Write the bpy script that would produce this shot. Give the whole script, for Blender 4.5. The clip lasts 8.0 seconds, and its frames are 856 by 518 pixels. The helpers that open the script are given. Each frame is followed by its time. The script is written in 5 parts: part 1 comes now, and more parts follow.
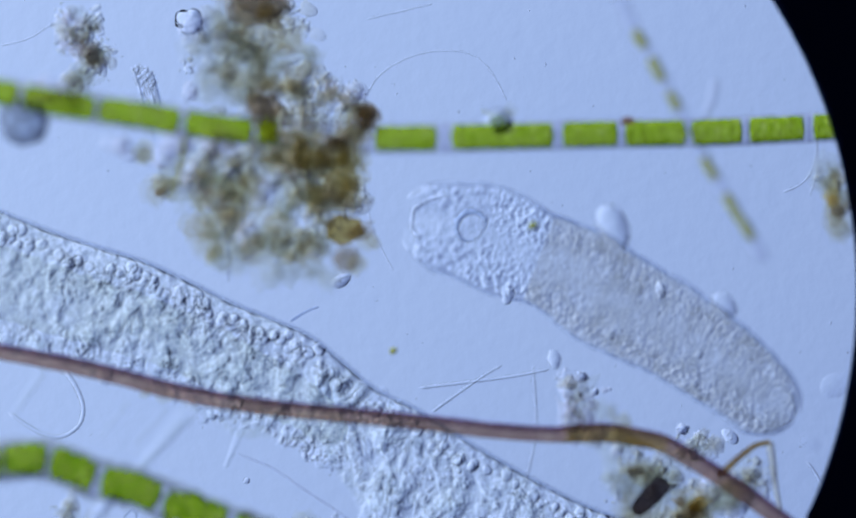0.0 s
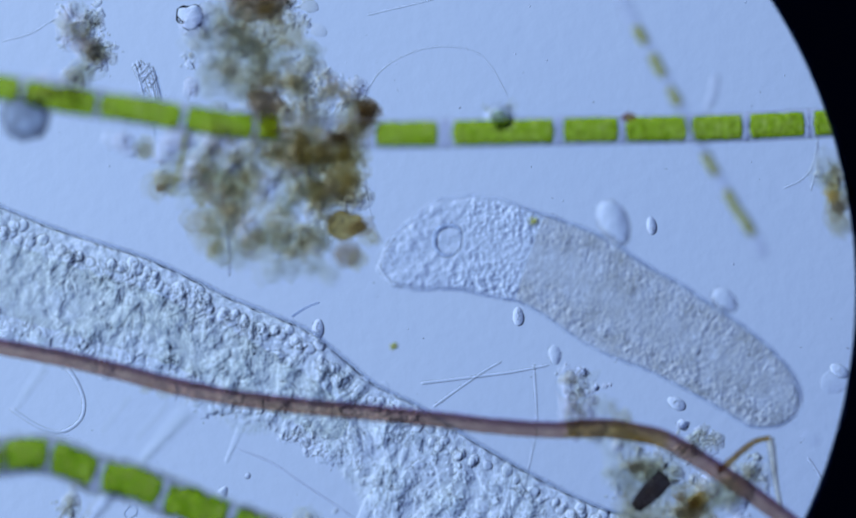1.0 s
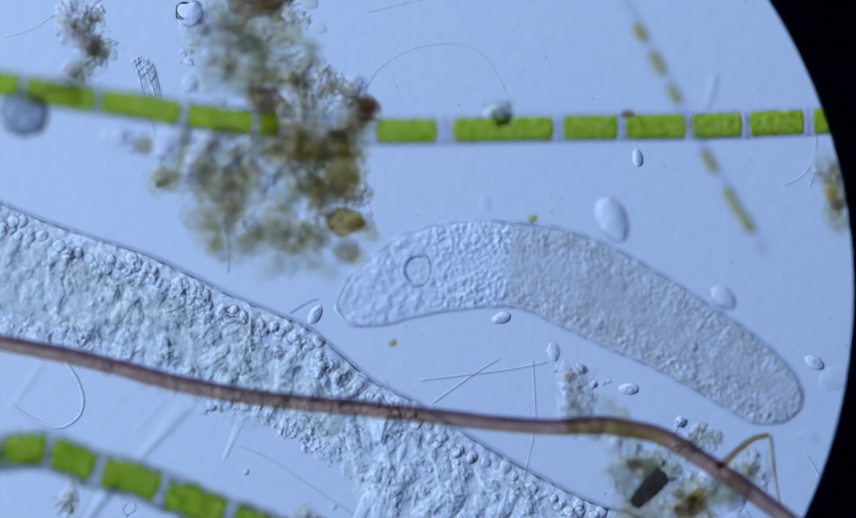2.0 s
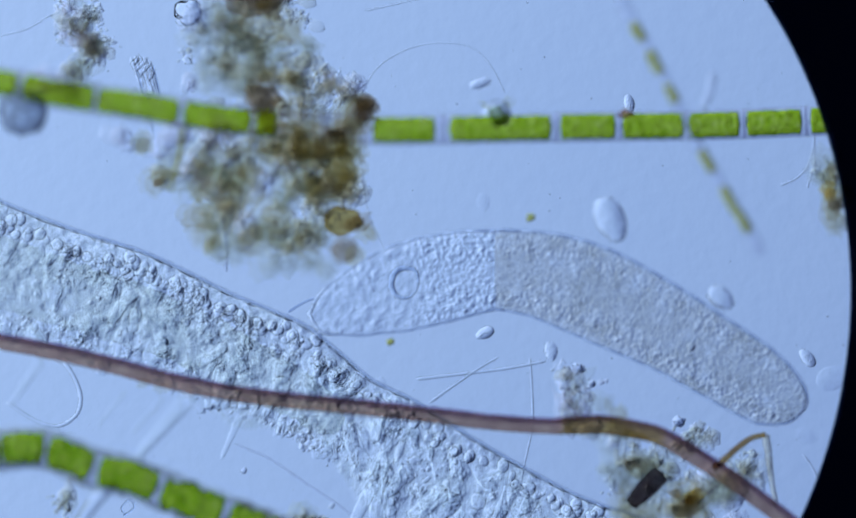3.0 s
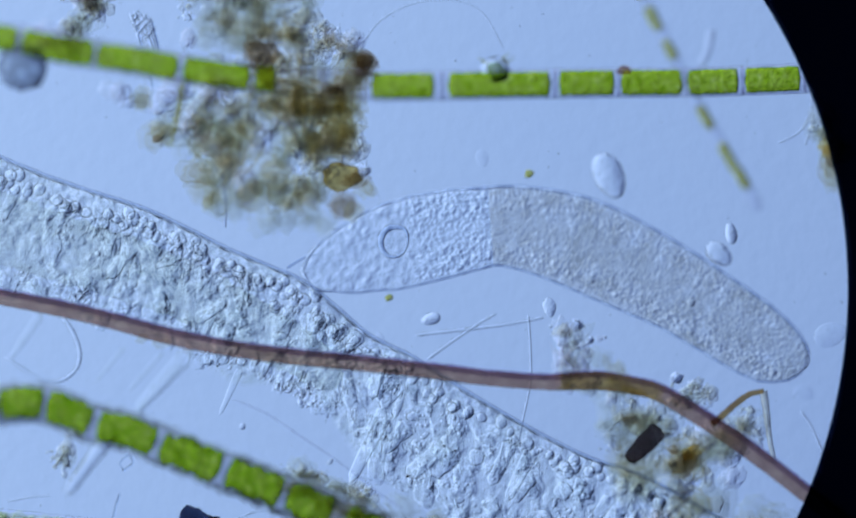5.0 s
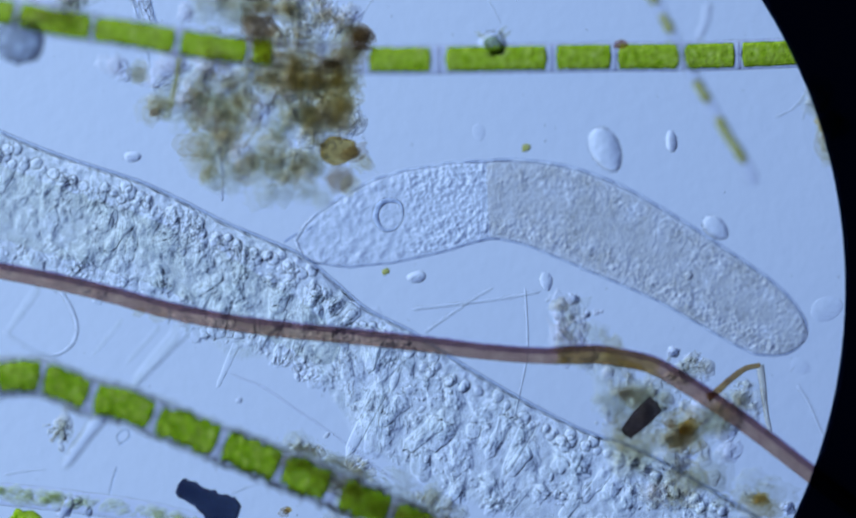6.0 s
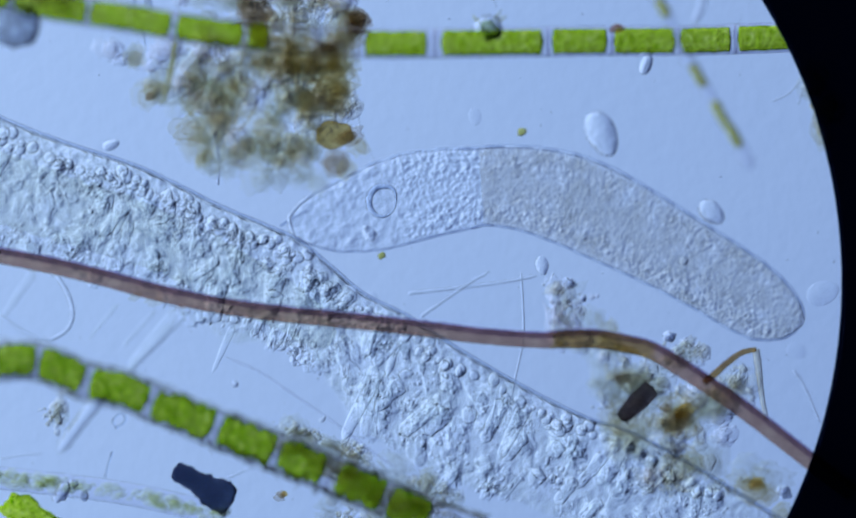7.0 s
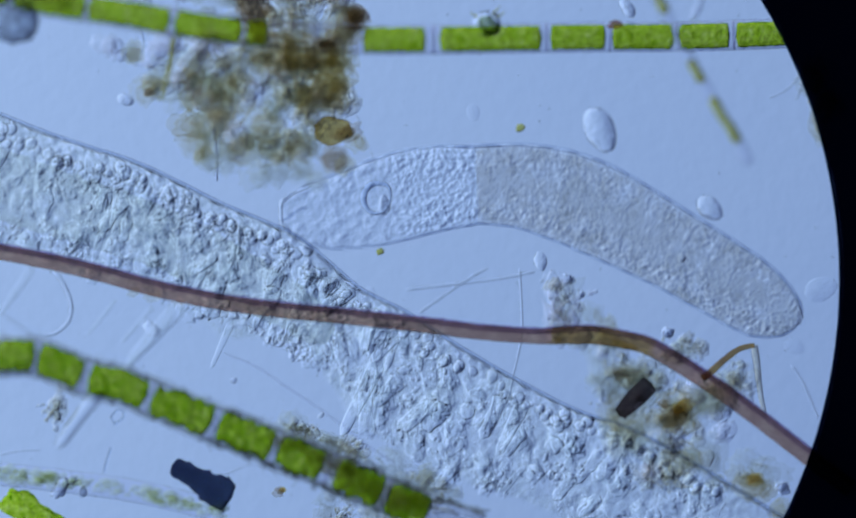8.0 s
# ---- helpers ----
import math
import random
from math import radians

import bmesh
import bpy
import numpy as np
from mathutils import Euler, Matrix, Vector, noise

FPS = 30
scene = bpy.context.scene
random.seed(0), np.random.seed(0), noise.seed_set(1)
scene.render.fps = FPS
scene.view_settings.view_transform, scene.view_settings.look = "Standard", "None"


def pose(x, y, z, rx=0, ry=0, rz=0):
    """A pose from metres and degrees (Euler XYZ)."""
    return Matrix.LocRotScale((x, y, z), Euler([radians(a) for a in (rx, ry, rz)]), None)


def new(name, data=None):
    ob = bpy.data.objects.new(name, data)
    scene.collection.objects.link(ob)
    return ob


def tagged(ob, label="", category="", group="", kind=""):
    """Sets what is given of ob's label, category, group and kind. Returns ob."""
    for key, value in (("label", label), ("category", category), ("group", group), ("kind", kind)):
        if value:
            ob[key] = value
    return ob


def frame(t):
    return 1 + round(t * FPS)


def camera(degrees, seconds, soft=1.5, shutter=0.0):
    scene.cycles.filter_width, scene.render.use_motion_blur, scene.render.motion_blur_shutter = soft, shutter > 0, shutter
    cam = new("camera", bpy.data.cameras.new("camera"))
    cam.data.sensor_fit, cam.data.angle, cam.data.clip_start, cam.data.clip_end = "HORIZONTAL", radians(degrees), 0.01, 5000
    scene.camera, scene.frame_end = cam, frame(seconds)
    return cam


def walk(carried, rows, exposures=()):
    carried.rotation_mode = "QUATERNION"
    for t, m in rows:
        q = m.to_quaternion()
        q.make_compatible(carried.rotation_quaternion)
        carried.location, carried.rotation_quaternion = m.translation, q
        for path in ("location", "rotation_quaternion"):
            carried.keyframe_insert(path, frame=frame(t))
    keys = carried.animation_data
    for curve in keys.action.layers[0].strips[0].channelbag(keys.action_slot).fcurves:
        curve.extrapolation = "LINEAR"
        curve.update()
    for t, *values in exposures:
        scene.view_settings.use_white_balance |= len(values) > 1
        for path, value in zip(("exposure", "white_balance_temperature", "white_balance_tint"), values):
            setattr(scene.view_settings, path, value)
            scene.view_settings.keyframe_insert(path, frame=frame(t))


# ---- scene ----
# A wet mount under a compound microscope, built about 1650 times enlarged:
# 1 mm here is 0.6 micrometres on the glass slide. Places are fitted to the camera's view:
# the grid counts millimetres to the east and south of its corner (-0.784, 0.474).

# ---- camera and its walk ----
cam = camera(2.5, 8.0, soft=1.9)
walk(cam, [
    (0.0, pose(-0.0049, 0.0154, 35.851, 0, 0, -0.27)),
    (0.5, pose(-0.0057, 0.0134, 35.858, 0, 0, -0.28)),
    (1.0, pose(-0.0063, 0.0074, 35.887, 0, 0, -0.23)),
    (1.5, pose(-0.0067, 0.0035, 35.894, 0, 0, -0.15)),
    (1.7, pose(-0.0060, 0.0026, 35.901, 0, 0, -0.13)),
    (2.8, pose(-0.0008, -0.0002, 35.930, 0, 0, -0.02)),
    (3.5, pose(0.0000, 0.0000, 35.930, 0, 0, 0.00)),
    (4.0, pose(-0.0010, -0.0001, 35.933, 0, 0, 0.00)),
    (4.1, pose(-0.0010, -0.0020, 35.937, 0, 0, 0.01)),
    (4.2, pose(-0.0010, -0.0050, 35.944, 0, 0, 0.02)),
    (4.3, pose(-0.0010, -0.0100, 35.952, 0, 0, 0.03)),
    (4.4, pose(-0.0009, -0.0210, 35.959, 0, 0, 0.04)),
    (4.5, pose(-0.0008, -0.0370, 35.969, 0, 0, 0.05)),
    (4.6, pose(-0.0002, -0.0521, 35.973, 0, 0, 0.06)),
    (4.7, pose(0.0003, -0.0621, 35.977, 0, 0, 0.07)),
    (5.3, pose(0.0042, -0.0922, 35.999, 0, 0, 0.10)),
    (5.8, pose(0.0068, -0.1162, 36.009, 0, 0, 0.12)),
    (6.0, pose(0.0080, -0.1281, 36.011, 0, 0, 0.13)),
    (6.2, pose(0.0094, -0.1413, 36.005, 0, 0, 0.14)),
    (6.5, pose(0.0111, -0.1507, 36.002, 0, 0, 0.16)),
    (7.0, pose(0.0156, -0.1570, 36.008, 0, 0, 0.16)),
    (7.5, pose(0.0175, -0.1603, 36.016, 0, 0, 0.18)),
    (8.0, pose(0.0185, -0.1644, 36.021, 0, 0, 0.16)),
], exposures=[(0.0, 0.07, 6850, 16), (0.5, -0.06, 6550, 22), (1.0, -0.03, 6500, 12), (1.7, -0.06, 6550, 11), (2.8, -0.01, 6500, 10), (7.0, 0.0, 6500, 10), (8.0, -0.18, 6500, 10)])

# ---- light: the condenser's light from below, sloped from side to side to shade the relief ----
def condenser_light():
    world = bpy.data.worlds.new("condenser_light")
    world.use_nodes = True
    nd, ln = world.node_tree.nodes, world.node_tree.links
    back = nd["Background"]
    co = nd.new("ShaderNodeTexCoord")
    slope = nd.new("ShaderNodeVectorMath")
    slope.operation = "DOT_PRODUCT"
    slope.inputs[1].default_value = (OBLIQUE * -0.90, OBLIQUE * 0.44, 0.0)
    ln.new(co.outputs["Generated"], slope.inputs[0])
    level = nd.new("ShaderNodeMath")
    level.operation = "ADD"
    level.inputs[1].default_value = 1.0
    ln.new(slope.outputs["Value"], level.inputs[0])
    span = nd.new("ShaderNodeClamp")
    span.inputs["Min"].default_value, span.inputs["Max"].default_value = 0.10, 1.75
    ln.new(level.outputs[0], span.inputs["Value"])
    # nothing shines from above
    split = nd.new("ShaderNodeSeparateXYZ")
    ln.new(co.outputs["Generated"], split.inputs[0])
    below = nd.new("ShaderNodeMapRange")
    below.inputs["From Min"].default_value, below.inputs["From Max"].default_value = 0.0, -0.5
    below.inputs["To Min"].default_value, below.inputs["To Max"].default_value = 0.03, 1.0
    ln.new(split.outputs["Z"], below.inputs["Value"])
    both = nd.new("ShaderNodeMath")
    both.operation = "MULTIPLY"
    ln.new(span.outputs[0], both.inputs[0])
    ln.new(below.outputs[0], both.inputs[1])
    # the weak side is tinted bluer, which colours the shaded flanks of the relief
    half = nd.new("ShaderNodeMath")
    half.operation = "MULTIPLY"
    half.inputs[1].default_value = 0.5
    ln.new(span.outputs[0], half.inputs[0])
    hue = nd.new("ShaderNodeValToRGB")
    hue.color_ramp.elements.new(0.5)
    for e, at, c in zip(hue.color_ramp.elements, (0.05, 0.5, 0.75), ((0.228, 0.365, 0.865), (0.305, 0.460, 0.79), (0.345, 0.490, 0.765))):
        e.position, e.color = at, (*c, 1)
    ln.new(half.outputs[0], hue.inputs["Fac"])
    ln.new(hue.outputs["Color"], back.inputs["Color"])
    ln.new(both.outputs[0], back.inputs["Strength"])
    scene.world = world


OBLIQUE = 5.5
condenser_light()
scene.cycles.max_bounces = 128
scene.cycles.transmission_bounces = 128
scene.cycles.transparent_max_bounces = 128
# shallow depth of field of the objective
cam.data.dof.use_dof = True
cam.data.dof.focus_distance = 35.895
cam.data.dof.aperture_fstop = 0.55


# ---- helpers of this scene ----
def spot(x, y, z=0.0):
    """A place z metres up, drawn in so that the camera sees it at (x, y) of the grid."""
    f = (1 - z / 35.930) / 1000
    return Vector(((x - 784) * f, (474 - y) * f, z))


def curve(points, n):
    """n places at even steps along a smooth line through the points (rows of equal length)."""
    p = np.array(points, float)
    p = np.vstack([2 * p[0] - p[1], p, 2 * p[-1] - p[-2]])
    fine = []
    for i in range(1, len(p) - 2):
        a, b, c, d = p[i - 1:i + 3]
        for t in np.linspace(0, 1, 24, endpoint=False):
            fine.append(0.5 * (2 * b + (c - a) * t + (2 * a - 5 * b + 4 * c - d) * t * t + (3 * b - a - 3 * c + d) * t ** 3))
    fine = np.array(fine + [p[-2]])
    run = np.concatenate([[0], np.cumsum(np.hypot(*np.diff(fine[:, :2], axis=0).T))])
    return np.array([[np.interp(s, run, fine[:, k]) for k in range(fine.shape[1])] for s in np.linspace(0, run[-1], n)])


def part(name, shape, material, parent=None, label="", kind="", smooth=True):
    """Links vertices and faces as one mesh object."""
    verts, faces = shape
    me = bpy.data.meshes.new(name)
    me.from_pydata([tuple(v) for v in verts], [], [tuple(int(i) for i in f) for f in faces])
    me.update()
    if smooth:
        me.shade_smooth()
    me.materials.append(material)
    ob = new(name, me)
    if parent:
        ob.parent = parent
    return tagged(ob, label=label, kind=kind)


def empty(name, x, y, z, label, category, group="", kind=""):
    ob = new(name)
    ob.empty_display_size = 0.01
    ob.location = spot(x, y, z)
    return tagged(ob, label=label, category=category, group=group, kind=kind)


def local(shape, ob):
    """The shape in the space of the thing that carries it."""
    o = np.array(ob.location)
    return np.array(shape[0], float) - o, shape[1]


def rings(rows, k, closed_ends=True):
    """Faces over n rings of k vertices, with a pole at each end."""
    n = len(rows)
    verts = [tuple(v) for r in rows for v in r]
    faces = []
    for i in range(n - 1):
        for j in range(k):
            a, b = i * k + j, i * k + (j + 1) % k
            faces.append((a, b, b + k, a + k))
    if closed_ends:
        faces.append(tuple(range(k))[::-1])
        faces.append(tuple(range((n - 1) * k, n * k)))
    return np.array(verts), faces


def strand(path, half, high=None, k=12, power=2.0, ends=0.0, rough=0.0, seed=0, ridge=0.0):
    """A body swept along rows of (x, y, z) on the grid: half its width and half its height in
    mm, one number or a row each; ends: mm over which it rounds off; rough: mm of unevenness;
    ridge: share of the half width by which the top lies off the middle, over a flat base."""
    path = np.array(path, float)
    n = len(path)
    w = np.broadcast_to(np.array(half, float), n).copy()
    h = w.copy() if high is None else np.broadcast_to(np.array(high, float), n).copy()
    if ends:
        run = np.concatenate([[0], np.cumsum(np.hypot(*np.diff(path[:, :2], axis=0).T))])
        f = np.clip(np.minimum(run, run[-1] - run) / ends, 0, 1)
        f = np.sqrt(np.maximum(1 - (1 - f) ** 2, 0.0009))
        w, h = w * f, h * f
    tan = np.gradient(path[:, :2], axis=0)
    tan /= np.maximum(np.hypot(*tan.T)[:, None], 1e-9)
    rows = []
    for i in range(n):
        c = spot(path[i, 0], path[i, 1], path[i, 2])
        side = Vector((tan[i, 1], tan[i, 0], 0))
        ring = []
        for j in range(k):
            a = 2 * math.pi * j / k
            u, v = math.cos(a), math.sin(a)
            u = math.copysign(abs(u) ** (2 / power), u)
            v = math.copysign(abs(v) ** (2 / power), v)
            if ridge:
                u, v = (u * (1 - abs(ridge) * v) + ridge * v, v) if v > 0 else (u, 0.15 * v)
            q = c + side * (u * w[i] / 1000) + Vector((0, 0, v * h[i] / 1000))
            if rough:
                d = noise.noise(q * 60 + Vector((seed * 3.7, 0, 0))) + 0.6 * noise.noise(q * 160)
                q += (q - c).normalized() * d * rough / 1000
            ring.append(q)
        rows.append(ring)
    return rings(rows, k)


def lathe(profile, k=20, closed_ends=True):
    """Turned about z: rows of (radius, z)."""
    rows = [[Vector((r * math.cos(2 * math.pi * j / k), r * math.sin(2 * math.pi * j / k), z)) for j in range(k)] for r, z in profile]
    return rings(rows, k, closed_ends)


BALLS = {}


def ball(level):
    if level not in BALLS:
        bm = bmesh.new()
        bmesh.ops.create_icosphere(bm, subdivisions=level, radius=1)
        bm.verts.ensure_lookup_table()
        BALLS[level] = (np.array([v.co for v in bm.verts]), [tuple(v.index for v in f.verts) for f in bm.faces])
        bm.free()
    return BALLS[level]


def lump(r, squash=1.0, rough=0.25, seed=0, level=2, stretch=1.0, turn=0.0, grain=1.6):
    """An uneven lump about the origin, r mm in radius."""
    v, f = ball(level)
    out = []
    for p in v:
        q = Vector(p)
        d = 1 + rough * (noise.noise(q * grain + Vector((seed * 5.3, seed * 1.7, 2.1))) + 0.5 * noise.noise(q * grain * 2.3 + Vector((seed, 9, 4))))
        q = Vector((q.x * d * stretch, q.y * d, q.z * d * squash)) * (r / 1000)
        q.rotate(Euler((0, 0, turn)))
        out.append(q)
    return np.array(out), f


def moved(shape, place):
    return np.array(shape[0], float) + np.array(place), shape[1]


def joined(shapes):
    verts, faces, n = [], [], 0
    for v, f in shapes:
        verts.append(np.array(v, float))
        faces += [tuple(i + n for i in q) for q in f]
        n += len(v)
    return np.vstack(verts), faces


# ---- materials: all light comes through the things, which tint and bend it ----
def tissue(name, tones, size=20.0, fine=120.0, relief=0.4, ior=1.12, clear=0.0, rough=0.0, per="", step=0.004, cells=0.0, split=None, margin=False, patchy=0.0, coarse=()):
    """A translucent wet body: tones are the shares of light that pass each of its surfaces, from
    dense to thin places, mottled at two scales; relief bends the light by fine unevenness;
    ior is mostly set below 1, so that relief shades bright towards the upper left.
    coarse: scale and weight of larger folds.
    clear: share of light that passes unbent. per: 'island' or 'object' varies the tone by piece."""
    m = bpy.data.materials.new(name)
    m.use_nodes = True
    nd, ln = m.node_tree.nodes, m.node_tree.links
    nd.remove(nd["Principled BSDF"])
    out = nd["Material Output"]
    bend = nd.new("ShaderNodeBsdfRefraction")
    bend.inputs["IOR"].default_value, bend.inputs["Roughness"].default_value = ior, rough
    co = nd.new("ShaderNodeTexCoord")
    big, small = nd.new("ShaderNodeTexNoise"), nd.new("ShaderNodeTexNoise")
    big.inputs["Scale"].default_value, big.inputs["Detail"].default_value = size, 4
    small.inputs["Scale"].default_value, small.inputs["Detail"].default_value = fine, 3
    # every object has its own stretch of the pattern
    shift = nd.new("ShaderNodeVectorMath")
    shift.operation = "MULTIPLY_ADD"
    shift.inputs[1].default_value = (7.0, 13.0, 29.0)
    ln.new(nd.new("ShaderNodeObjectInfo").outputs["Random"], shift.inputs[0])
    ln.new(co.outputs["Object"], shift.inputs[2])
    if split is not None:
        # the upper and the lower skin have relief of their own
        axes = nd.new("ShaderNodeSeparateXYZ")
        ln.new(co.outputs["Object"], axes.inputs[0])
        over = nd.new("ShaderNodeMath")
        over.operation = "GREATER_THAN"
        over.inputs[1].default_value = split
        ln.new(axes.outputs["Z"], over.inputs[0])
        more = nd.new("ShaderNodeVectorMath")
        more.operation = "MULTIPLY_ADD"
        more.inputs[1].default_value = (3.1, 5.7, 1.3)
        ln.new(over.outputs[0], more.inputs[0])
        ln.new(co.outputs["Object"], more.inputs[2])
        ln.new(more.outputs["Vector"], shift.inputs[2])
    for n in (big, small):
        ln.new(shift.outputs["Vector"], n.inputs["Vector"])
    add = nd.new("ShaderNodeMath")
    add.operation = "MULTIPLY_ADD"
    add.inputs[1].default_value = 0.5
    ln.new(small.outputs["Fac"], add.inputs[0])
    ln.new(big.outputs["Fac"], add.inputs[2])
    tone, lo, hi = add.outputs[0], 0.52, 0.98
    if per:
        if per == "island":
            r = nd.new("ShaderNodeNewGeometry").outputs["Random Per Island"]
        else:
            r = nd.new("ShaderNodeObjectInfo").outputs["Random"]
        mix = nd.new("ShaderNodeMath")
        mix.operation = "MULTIPLY_ADD"
        mix.inputs[1].default_value = 0.9
        ln.new(r, mix.inputs[0])
        part_of = nd.new("ShaderNodeMath")
        part_of.operation = "MULTIPLY_ADD"
        part_of.inputs[1].default_value, part_of.inputs[2].default_value = 0.6, -0.4
        ln.new(tone, part_of.inputs[0])
        ln.new(part_of.outputs[0], mix.inputs[2])
        tone, lo, hi = mix.outputs[0], 0.0, 1.0
    ramp = nd.new("ShaderNodeValToRGB")
    while len(ramp.color_ramp.elements) < len(tones):
        ramp.color_ramp.elements.new(0.5)
    for i, c in enumerate(tones):
        e = ramp.color_ramp.elements[i]
        e.position = lo + (hi - lo) * i / max(len(tones) - 1, 1)
        e.color = (*c, 1)
    ln.new(tone, ramp.inputs["Fac"])
    tint = ramp.outputs["Color"]
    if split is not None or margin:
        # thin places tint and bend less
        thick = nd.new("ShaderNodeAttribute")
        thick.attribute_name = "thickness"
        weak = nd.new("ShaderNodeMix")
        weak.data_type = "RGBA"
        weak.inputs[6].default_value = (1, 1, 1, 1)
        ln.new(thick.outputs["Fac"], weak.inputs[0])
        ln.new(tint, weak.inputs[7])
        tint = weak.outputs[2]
    ln.new(tint, bend.inputs["Color"])
    if relief:
        bump = nd.new("ShaderNodeBump")
        bump.inputs["Strength"].default_value, bump.inputs["Distance"].default_value = relief, step
        force = None
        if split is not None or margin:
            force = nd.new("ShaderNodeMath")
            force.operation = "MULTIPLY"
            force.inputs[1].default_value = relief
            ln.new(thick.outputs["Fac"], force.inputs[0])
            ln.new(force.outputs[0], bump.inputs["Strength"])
        if patchy:
            # smooth and coarse stretches
            area, level = nd.new("ShaderNodeTexNoise"), nd.new("ShaderNodeMapRange")
            area.inputs["Scale"].default_value, area.inputs["Detail"].default_value = patchy, 3
            ln.new(co.outputs["Object"], area.inputs["Vector"])
            level.inputs["From Min"].default_value, level.inputs["From Max"].default_value = 0.40, 0.62
            level.inputs["To Min"].default_value, level.inputs["To Max"].default_value = 0.25, 1.0
            ln.new(area.outputs["Fac"], level.inputs["Value"])
            by = nd.new("ShaderNodeMath")
            by.operation = "MULTIPLY"
            by.inputs[0].default_value = relief
            if force:
                ln.new(force.outputs[0], by.inputs[0])
            ln.new(level.outputs["Result"], by.inputs[1])
            ln.new(by.outputs[0], bump.inputs["Strength"])
        height = add.outputs[0]
        if cells:
            vor = nd.new("ShaderNodeTexVoronoi")
            vor.feature = "SMOOTH_F1"
            vor.inputs["Scale"].default_value = cells
            ln.new(shift.outputs["Vector"], vor.inputs["Vector"])
            mul = nd.new("ShaderNodeMath")
            mul.operation = "MULTIPLY_ADD"
            mul.inputs[1].default_value = -0.9
            ln.new(vor.outputs["Distance"], mul.inputs[0])
            if split is not None:
                less = nd.new("ShaderNodeMath")
                less.operation = "MULTIPLY"
                less.inputs[1].default_value = 0.3
                ln.new(height, less.inputs[0])
                height = less.outputs[0]
            ln.new(height, mul.inputs[2])
            height = mul.outputs[0]
        if coarse:
            wave, lift = nd.new("ShaderNodeTexNoise"), nd.new("ShaderNodeMath")
            wave.inputs["Scale"].default_value, wave.inputs["Detail"].default_value = coarse[0], 1.5
            wave.inputs["Distortion"].default_value = 0.8
            ln.new(shift.outputs["Vector"], wave.inputs["Vector"])
            lift.operation = "MULTIPLY_ADD"
            lift.inputs[1].default_value = coarse[1]
            ln.new(wave.outputs["Fac"], lift.inputs[0])
            ln.new(height, lift.inputs[2])
            height = lift.outputs[0]
        ln.new(height, bump.inputs["Height"])
        ln.new(bump.outputs["Normal"], bend.inputs["Normal"])
    last = bend.outputs[0]
    if clear:
        tr, sh = nd.new("ShaderNodeBsdfTransparent"), nd.new("ShaderNodeMixShader")
        sh.inputs[0].default_value = clear
        ln.new(ramp.outputs["Color"], tr.inputs["Color"])
        ln.new(last, sh.inputs[1])
        ln.new(tr.outputs[0], sh.inputs[2])
        last = sh.outputs[0]
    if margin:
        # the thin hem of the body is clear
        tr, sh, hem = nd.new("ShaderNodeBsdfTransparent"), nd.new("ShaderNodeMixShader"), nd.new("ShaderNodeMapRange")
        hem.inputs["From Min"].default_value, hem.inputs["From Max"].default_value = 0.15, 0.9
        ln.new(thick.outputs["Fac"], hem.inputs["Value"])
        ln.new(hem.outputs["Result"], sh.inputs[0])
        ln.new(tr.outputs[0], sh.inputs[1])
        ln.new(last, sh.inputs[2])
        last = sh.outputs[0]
    ln.new(last, out.inputs["Surface"])
    return m


def matt(name, dark, light, scale=40.0):
    """An opaque dull surface with mottled tone."""
    m = bpy.data.materials.new(name)
    m.use_nodes = True
    nd, ln = m.node_tree.nodes, m.node_tree.links
    n, ramp, bump = nd.new("ShaderNodeTexNoise"), nd.new("ShaderNodeValToRGB"), nd.new("ShaderNodeBump")
    n.inputs["Scale"].default_value, n.inputs["Detail"].default_value = scale, 5
    ramp.color_ramp.elements[0].color, ramp.color_ramp.elements[1].color = (*dark, 1), (*light, 1)
    bump.inputs["Strength"].default_value, bump.inputs["Distance"].default_value = 0.4, 0.003
    ln.new(n.outputs["Fac"], ramp.inputs["Fac"])
    ln.new(n.outputs["Fac"], bump.inputs["Height"])
    bsdf = nd["Principled BSDF"]
    ln.new(ramp.outputs["Color"], bsdf.inputs["Base Color"])
    ln.new(bump.outputs["Normal"], bsdf.inputs["Normal"])
    bsdf.inputs["Roughness"].default_value, bsdf.inputs["Specular IOR Level"].default_value = 0.85, 0.1
    return m


BLACK = matt("blackened_metal", (0.008, 0.022, 0.09), (0.014, 0.035, 0.13))
COAL = tissue("charred_grain", [(0.13, 0.15, 0.22), (0.20, 0.23, 0.31), (0.32, 0.35, 0.43)], 30, 90, 0.5, 0.97)
GLASS = tissue("slide_glass", [(0.985, 0.990, 0.998), (1.0, 1.0, 1.0)], 3, 36, 1.0, 0.97, step=0.007)
CHLORO = tissue("chloroplast_green", [(0.58, 0.73, 0.06), (0.755, 0.855, 0.20), (0.91, 0.945, 0.48)], 70, 150, 1.0, 0.955, step=0.010)
CHLORO_DIM = tissue("chloroplast_yellow", [(0.72, 0.68, 0.30), (0.83, 0.80, 0.45), (0.92, 0.90, 0.68)], 50, 120, 0.6, 0.96)
CHLORO_DEEP = tissue("chloroplast_deep_green", [(0.46, 0.67, 0.04), (0.70, 0.83, 0.15), (0.94, 0.965, 0.52)], 85, 170, 1.2, 0.95, step=0.012)
